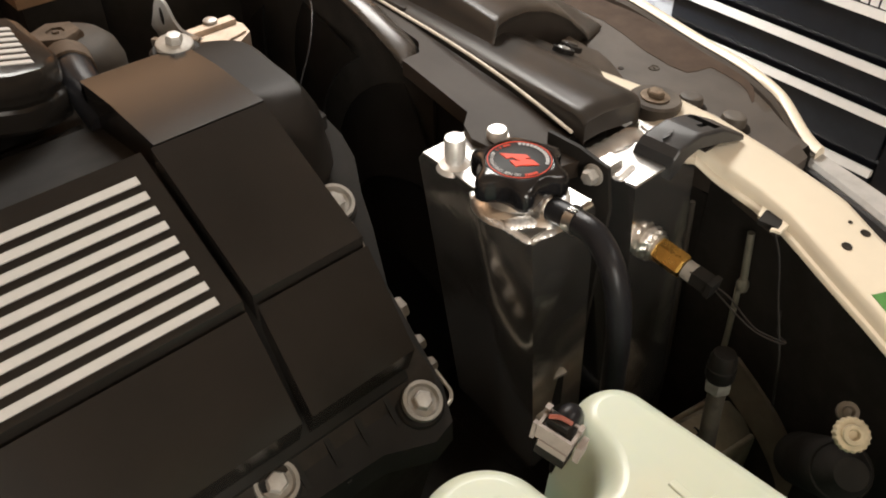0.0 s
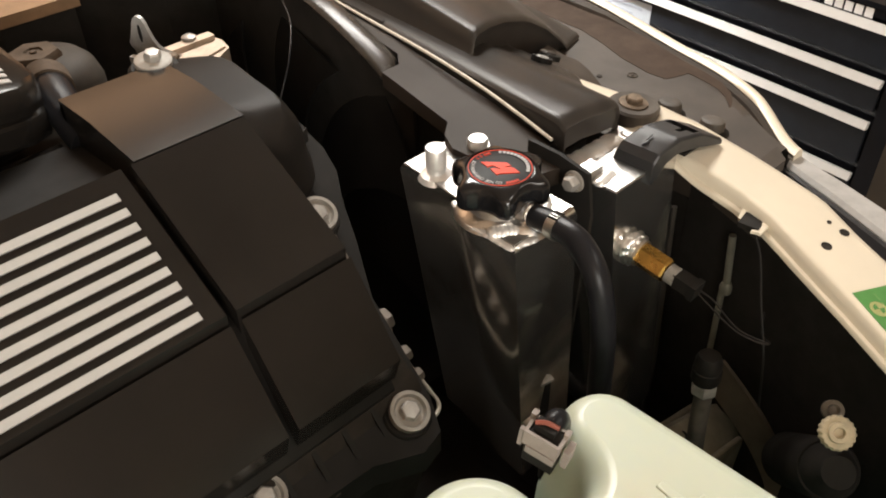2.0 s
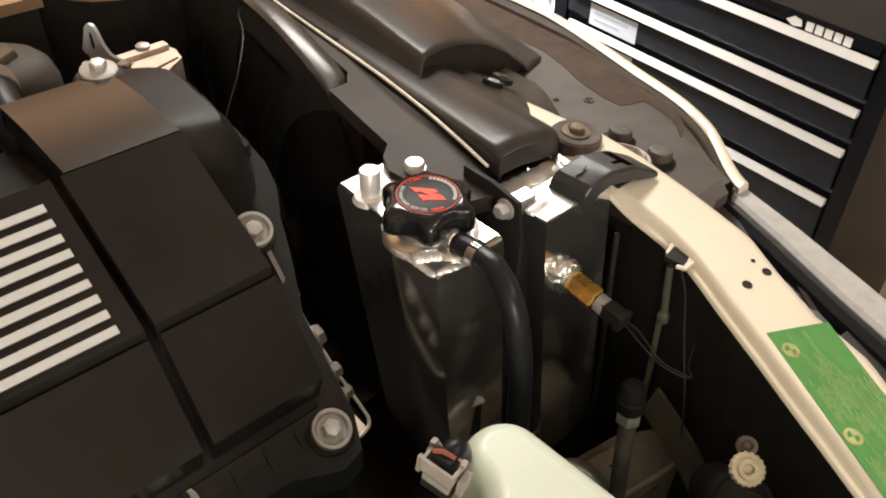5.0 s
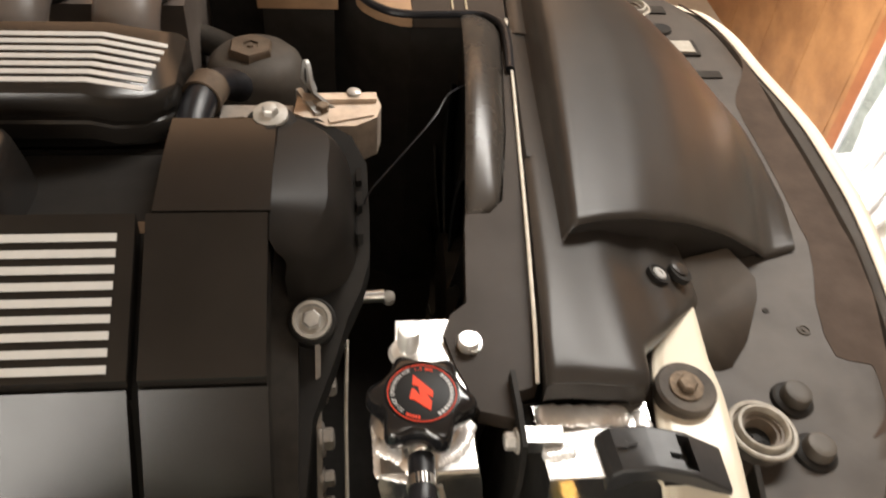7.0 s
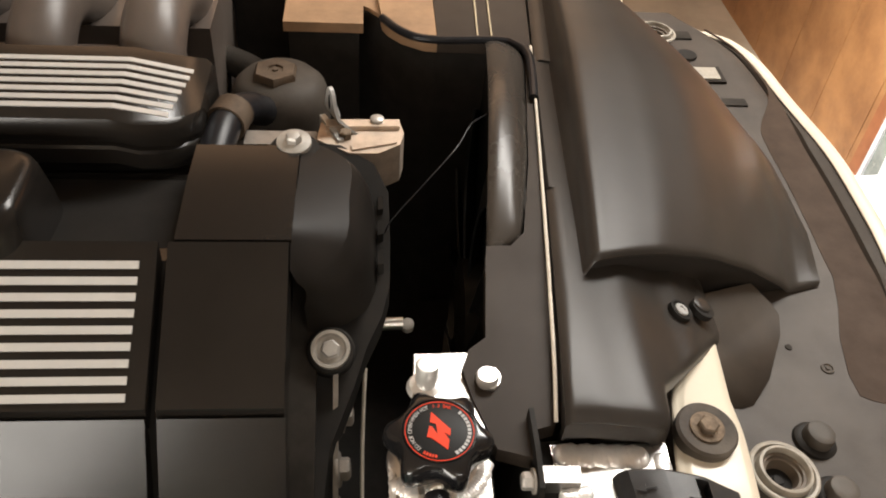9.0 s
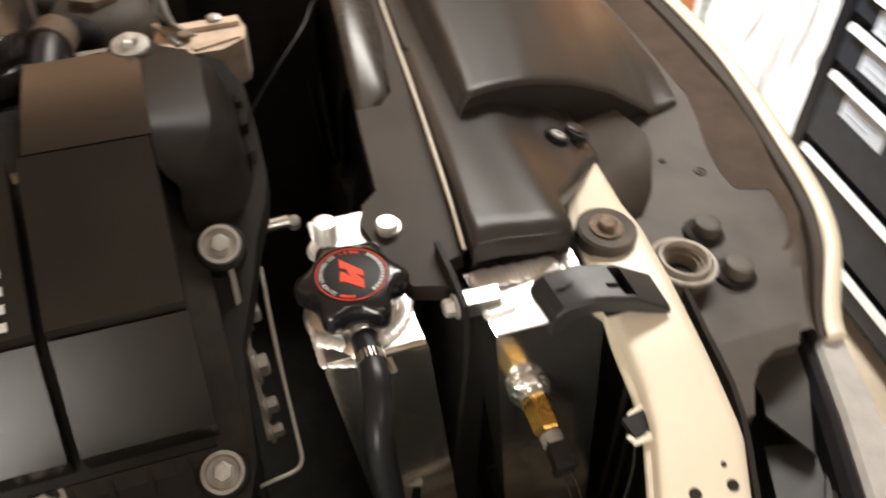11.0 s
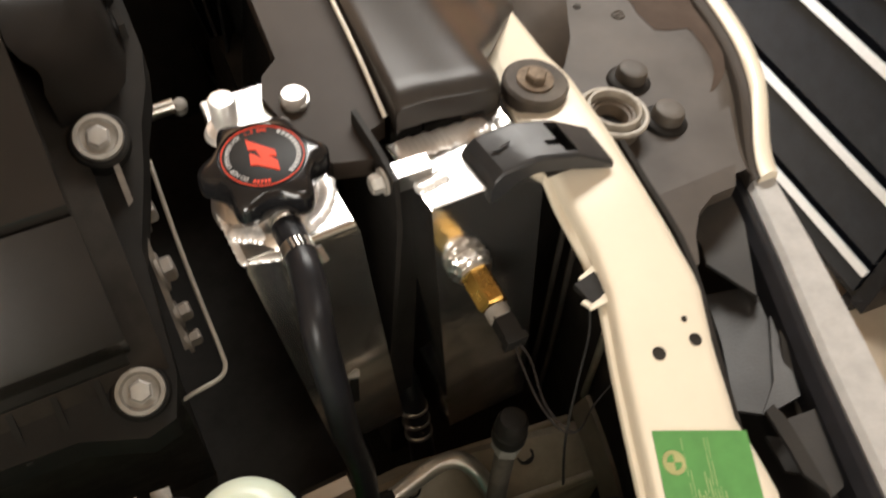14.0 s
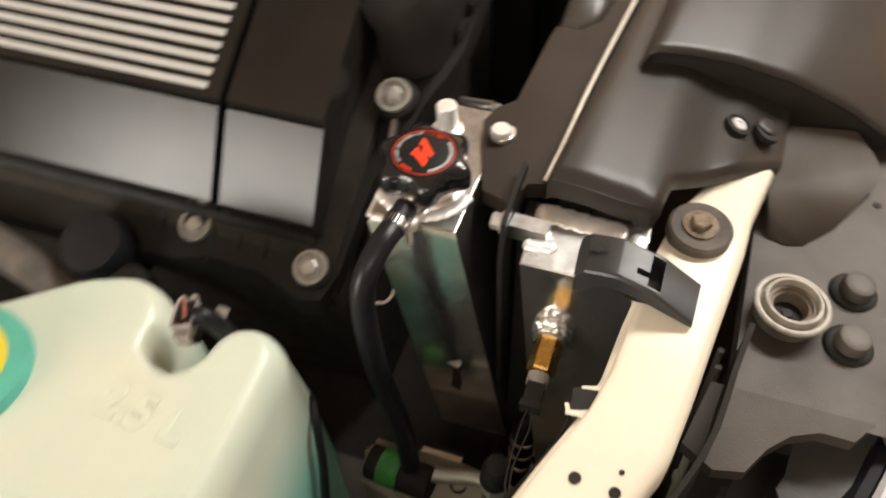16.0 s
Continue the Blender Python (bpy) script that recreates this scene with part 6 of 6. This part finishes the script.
# ---- lower bay ----
ut = thing("under_tray", (0, 0.1, 0.345), "black undertray closing the bottom of the engine bay", "undertray")
inner = [(0.0575, -0.5000), (0.0570, 0.1558), (0.0360, 0.1600), (0.0442, 0.2583), (0.0424, 0.2666), (0.0522, 0.3835), (0.0637, 0.4653), (0.0705, 0.4909), (0.0741, 0.5219), (0.0741, 0.8200)]
outer = [(0.0746, 0.8200), (0.0812, 0.5266), (0.0829, 0.5090), (0.0750, 0.4489), (0.0785, 0.4432), (0.0670, 0.3413), (0.0684, 0.3313), (0.0562, 0.2196), (0.0596, 0.2136), (0.0570, 0.1598), (0.0580, 0.1558), (0.0580, -0.5000)]
for outline in ([(-0.80, -0.50), (-0.022, -0.50), (-0.022, 0.82), (-0.80, 0.82)], [(-0.022, -0.50), (0.026, -0.50), (0.026, -0.027), (-0.022, -0.027)],
                [(-0.022, -0.006), (0.026, -0.006), (0.026, 0.82), (-0.022, 0.82)], [(0.026, -0.50)] + inner + [(0.026, 0.82)], [(0.50, -0.50), (0.50, 0.82)] + outer):
    bm = B(); prism(bm, [(x, y, 0.345) for x, y in outline], (0, 0, 0.012))
    part("tray_panel", bm, VOID, ut)


# Added sheet gives the polished tanks a brown tone to mirror.
bm = B(); box(bm, (-0.36, -0.50, 0.358), (0.30, -0.050, 0.363))
part("bounce_sheet", bm, DUSTY, ut, "brown sheet added for the tanks to mirror")


def wheel(parent, x, y):
    bm = B(); lathe(bm, (x, y - 0.10, -0.29), (0, 1, 0), [(0.20, 0), (0.29, 0.005), (0.308, 0.03), (0.31, 0.10), (0.308, 0.17), (0.29, 0.195), (0.20, 0.20)], 48)
    w = part("wheel", bm, RUBBER, parent, "black rubber tyre on a metal rim")
    bm = B(); lathe(bm, (x, y - 0.09, -0.29), (0, 1, 0), [(0.205, 0), (0.205, 0.18), (0.06, 0.185)], 40)
    part("rim", bm, PIPE, w)


iw = thing("inner_wing", (-0.2, -0.56, -0.6), "cream painted inner wing on its front wheel", "car body")
bm = B(); box(bm, (-0.80, -0.58, 0.0), (0.30, -0.54, 0.68))
part("panel", bm, CREAM, iw)
wheel(iw, -0.42, -0.66)
iw = thing("inner_wing", (-0.2, 0.7, -0.6), "dark plastic lined inner wing on its front wheel", "car body")
bm = B()
rail = [(-0.80, 0.74), (-0.40, 0.70), (-0.20, 0.66), (-0.10, 0.625), (-0.045, 0.590), (-0.012, 0.550), (0.030, 0.524), (0.112, 0.530), (0.112, 0.90), (-0.80, 0.90)]
prism(bm, [(x, y, 0.0) for x, y in rail], (0, 0, 0.776)); bevel(bm, 0.004, 2)
part("panel", bm, VOID, iw)
# Thin skin added to paint warm reflected light on the wing's top.
bm = B()
prism(bm, [(x, y + 0.004, 0.7755) for x, y in rail], (0, 0, 0.0055)); bevel(bm, 0.002, 2)
part("reflection_skin", bm, WARMTAN, iw, "top skin painted with warm reflected light")
wheel(iw, -0.42, 0.96)
bm = B(); box(bm, (-0.135, 0.555, 0.357), (-0.056, 0.632, 0.772)); bevel(bm, 0.006, 2)
fb = thing("fuse_box", (-0.095, 0.59, 0.60), "dusty black plastic box beside the far wing", "box")
part("body", bm, VOID, fb)
# The lid's tan is warm light put into its colour.
bm = B(); box(bm, (-0.14, 0.55, 0.772), (-0.051, 0.637, 0.784)); bevel(bm, 0.003, 2)
part("lid", bm, WARMTAN, fb, "lid tinted tan for warm light")
bm = B()
tube(bm, [(-0.30, 0.62, 0.72), (-0.20, 0.575, 0.715), (-0.15, 0.545, 0.70), (-0.09, 0.55, 0.64), (-0.05, 0.57, 0.56)], 0.017, 16)
solo("air_hose", bm, DEEP, (-0.1, 0.58, 0.72), "thick black hose along the far side", "hose")
bm = B(); lathe(bm, (-0.300, -0.030, 0.60), (0, -0.4, 1), [(0.030, 0), (0.031, 0.05), (0.028, 0.06), (0.014, 0.063)], 32)
rc = thing("round_cap", (-0.30, -0.03, 0.60), "black round cap beside the engine flange", "cap")
part("body", bm, RUBBER, rc)
bm = B(); lathe(bm, (-0.268, -0.055, 0.60), (0.2, -0.4, 1), [(0.017, 0), (0.018, 0.03), (0.013, 0.034)], 24)
part("stub", bm, BLACK, rc)
bm = B(); tube(bm, [(-0.50, -0.04, 0.63), (-0.40, -0.068, 0.632), (-0.315, -0.085, 0.61), (-0.25, -0.10, 0.55)], 0.017, 18)
solo("braided_hose", bm, OLDRUB, (-0.4, -0.07, 0.6), "grey braided hose beside the washer tank", "hose")


def lower_bay():
    bm = B()
    tube(bm, [(-0.03, -0.108, 0.50), (0.03, -0.100, 0.505), (0.075, -0.096, 0.515), (0.095, -0.110, 0.51), (0.105, -0.150, 0.48), (0.11, -0.20, 0.43)], 0.007, 14)
    solo("coolant_pipe", bm, PIPE, (0.03, -0.1, 0.5), "bent bare metal coolant pipe", "pipe")
    bm = B(); cyl(bm, (-0.030, -0.102, 0.497), (0.030, -0.108, 0.50), 0.016, seg=24)
    hj = thing("hose_joint", (0, -0.105, 0.48), "black hose joint with a green sleeve", "hose joint")
    part("body", bm, BLACK, hj)
    bm = B(); cyl(bm, (-0.018, -0.103, 0.498), (0.002, -0.105, 0.499), 0.0172, seg=24)
    part("sleeve", bm, DARKGREEN, hj, "green sleeve")
    bm = B()
    loft(bm, [[(x, y0, z - 0.15), (x, y0 - 0.004, z - 0.02), (x, y0 + 0.012, z), (x, y1 - 0.014, z + 0.010), (x, y1, z - 0.006), (x, y1 + 0.006, z - 0.15)] for x, y0, y1, z in ((-0.045, -0.100, -0.072, 0.468), (0.0, -0.112, -0.066, 0.474), (0.05, -0.122, -0.066, 0.474), (0.10, -0.128, -0.072, 0.470), (0.16, -0.136, -0.082, 0.464), (0.215, -0.138, -0.092, 0.455))])
    bevel(bm, 0.006, 3)
    cm = thing("cross_member", (0.1, -0.09, 0.32), "dull dusty metal cross member low in the bay", "cross member")
    part("pressing", bm, SUBFRAME, cm)
    for off, lift in ((-0.003, -0.012), (0.050, -0.006)):
        bm = B()
        tube(bm, [(-0.042, -0.098 + off * 0.6, 0.468 + lift), (0.05, -0.121 + off, 0.474 + lift), (0.14, -0.131 + off, 0.468 + lift), (0.21, -0.137 + off, 0.456 + lift)], 0.0035, 10)
        part("rolled_edge", bm, SUBFRAME, cm)
    for x, y, z in ((0.050, -0.092, 0.478), (0.150, -0.106, 0.4695)):
        bm = B(); lathe(bm, (x, y, z), (0, 0, 1), [(0.008, 0), (0.008, 0.0018), (0.0062, 0.002), (0.0058, -0.001)], 20)
        part("grommet", bm, BLACK, cm, "dark round plug")
    sv = thing("level_sensor", (0.11, -0.12, 0.50), "black capped sensor on a grey hose", "sensor")
    ax = Vector((0.06, 0.06, 1))
    bm = B(); lathe(bm, (0.0955, -0.137, 0.618), ax, [(0.0105, 0), (0.0116, 0.003), (0.0116, 0.012), (0.0108, 0.013), (0.0106, 0.021), (0.0085, 0.026)], 24)
    part("cap", bm, BLACK, sv)
    bm = B(); lathe(bm, (0.0950, -0.138, 0.606), ax, [(0.0098, 0), (0.0106, 0.002), (0.0106, 0.009), (0.0098, 0.011)], 6)
    part("nut", bm, ZINC, sv, "pale metal hexagonal nut")
    bm = B(); tube(bm, [(0.0945, -0.139, 0.608), (0.0925, -0.142, 0.57), (0.090, -0.147, 0.52), (0.088, -0.150, 0.46), (0.088, -0.155, 0.36)], 0.0072, 14)
    part("hose", bm, OLDRUB, sv)
    hf = thing("spring_clamp", (0.092, -0.03, 0.36), "bright spring clamp on a black hose below the tanks", "hose clamp")
    a, b = Vector((0.091, -0.012, 0.462)), Vector((0.092, -0.030, 0.412))
    bm = B(); tube(bm, [a + Vector((0, 0.03, 0.02)), a, b, b + Vector((0.0, -0.008, -0.03)), b + Vector((0.0, -0.01, -0.052))], 0.0115, 16)
    part("hose", bm, RUBBER, hf)
    for k in range(3):
        c = a.lerp(b, 0.2 + 0.3 * k)
        d = (b - a).normalized()
        bm = B(); lathe(bm, c - d * 0.002, d, [(0.0122, 0), (0.0132, 0.001), (0.0132, 0.004), (0.0122, 0.005)], 24)
        part("coil", bm, STEEL, hf, "bright metal coil")
    g = thing("lamp_adjuster", (0.105, -0.237, 0.64), "ivory nylon toothed adjuster wheel", "adjuster")
    ax = Vector((-0.55, -0.35, 0.75)).normalized()
    bm = B()
    d, u, w = basis(ax)
    p = Vector((0.088, -0.238, 0.650))
    rings = []
    for r, h in ((0.0108, 0), (0.0116, 0.0015), (0.0116, 0.006), (0.0105, 0.008), (0.0075, 0.008), (0.0068, 0.011), (0.004, 0.011), (0.003, 0.008)):
        rings.append([p + d * h + (u * math.cos(a) + w * math.sin(a)) * (r * (1 + (0.06 if (k % 4 < 2 and r > 0.0104) else 0))) for k, a in enumerate([2 * math.pi * k / 72 for k in range(72)])])
    loft(bm, rings)
    part("wheel", bm, IVORY, g)
    bm = B(); lathe(bm, (0.110, -0.226, 0.645), ax, [(0.0075, 0), (0.0075, 0.005), (0.0045, 0.006), (0.003, 0.003)], 20)
    part("spindle", bm, STRAP, g, "dull brown spindle")
    lm = thing("lamp_motor", (0.12, -0.25, 0.50), "near-black lamp motor behind the adjuster wheel", "motor")
    bm = B(); lathe(bm, (0.13, -0.225, 0.56), (-0.55, -0.35, 0.75), [(0.010, -0.090), (0.019, -0.086), (0.024, -0.076), (0.024, 0.04), (0.022, 0.044)], 24)
    part("body", bm, VOID, lm)
    bm = B(); lathe(bm, (0.13, -0.225, 0.56), (-0.55, -0.35, 0.75), [(0.0205, 0.0445), (0.018, 0.055), (0.012, 0.070)], 24)
    part("neck", bm, VOID, lm)
    band = smooth_path([(0.196, -0.107, 0.531), (0.196, -0.135, 0.511), (0.196, -0.163, 0.487), (0.196, -0.187, 0.455), (0.196, -0.199, 0.422)], 5)
    bm = B()
    loft(bm, [[p + Vector((-0.003, 0.008, -0.026)), p + Vector((0.001, 0.008, -0.026)), p + Vector((0.001, -0.002, 0.014)), p + Vector((-0.003, -0.002, 0.014))] for p in band])
    bevel(bm, 0.001)
    solo("support_strap", bm, STRAP, tuple(band[-1]), "curved dusty brown strap under the brace", "strap")
    sr = thing("stay_rod", (0.225, -0.08, 0.50), "thin dull grey stay in two lengths under the brace", "rod")
    bm = B(); tube(bm, [(0.226, -0.0752, 0.656), (0.226, -0.0780, 0.628), (0.226, -0.0812, 0.599)], 0.0034, 10)
    part("upper_length", bm, STAY, sr)
    bm = B(); lathe(bm, (0.226, -0.0815, 0.592), (0, 0.1, 1), [(0.0050, 0), (0.0058, 0.004), (0.0058, 0.008), (0.0040, 0.012)], 14)
    part("knuckle", bm, STAY, sr)
    bm = B(); tube(bm, [(0.226, -0.0780, 0.592), (0.226, -0.0795, 0.560), (0.226, -0.0808, 0.526), (0.226, -0.082, 0.47)], 0.0030, 10)
    part("lower_length", bm, STAY, sr)
    for y0, y1 in ((0.0061, -0.0016), (-0.0098, -0.0200)):
        bm = B(); tube(bm, [(0.2345, y0, 0.650), (0.2345, y0 * 0.5 + y1 * 0.5, 0.55), (0.2345, y1, 0.455), (0.2345, y1, 0.37)], 0.0028, 10)
        solo("condenser_pipe", bm, DUSTY, (0.2345, y1, 0.37), "thin dull metal pipe behind the end tank", "pipe", "condenser pipes")
    bm = B(); tube(bm, [(0.141, -0.127, 0.733), (0.137, -0.137, 0.718), (0.126, -0.150, 0.692), (0.116, -0.162, 0.672), (0.112, -0.170, 0.650), (0.118, -0.175, 0.60)], 0.0009, 8)
    solo("wire_loom", bm, BLACK, (0.118, -0.175, 0.60), "thin dark wire hanging from the brace's clip", "cable")


lower_bay()
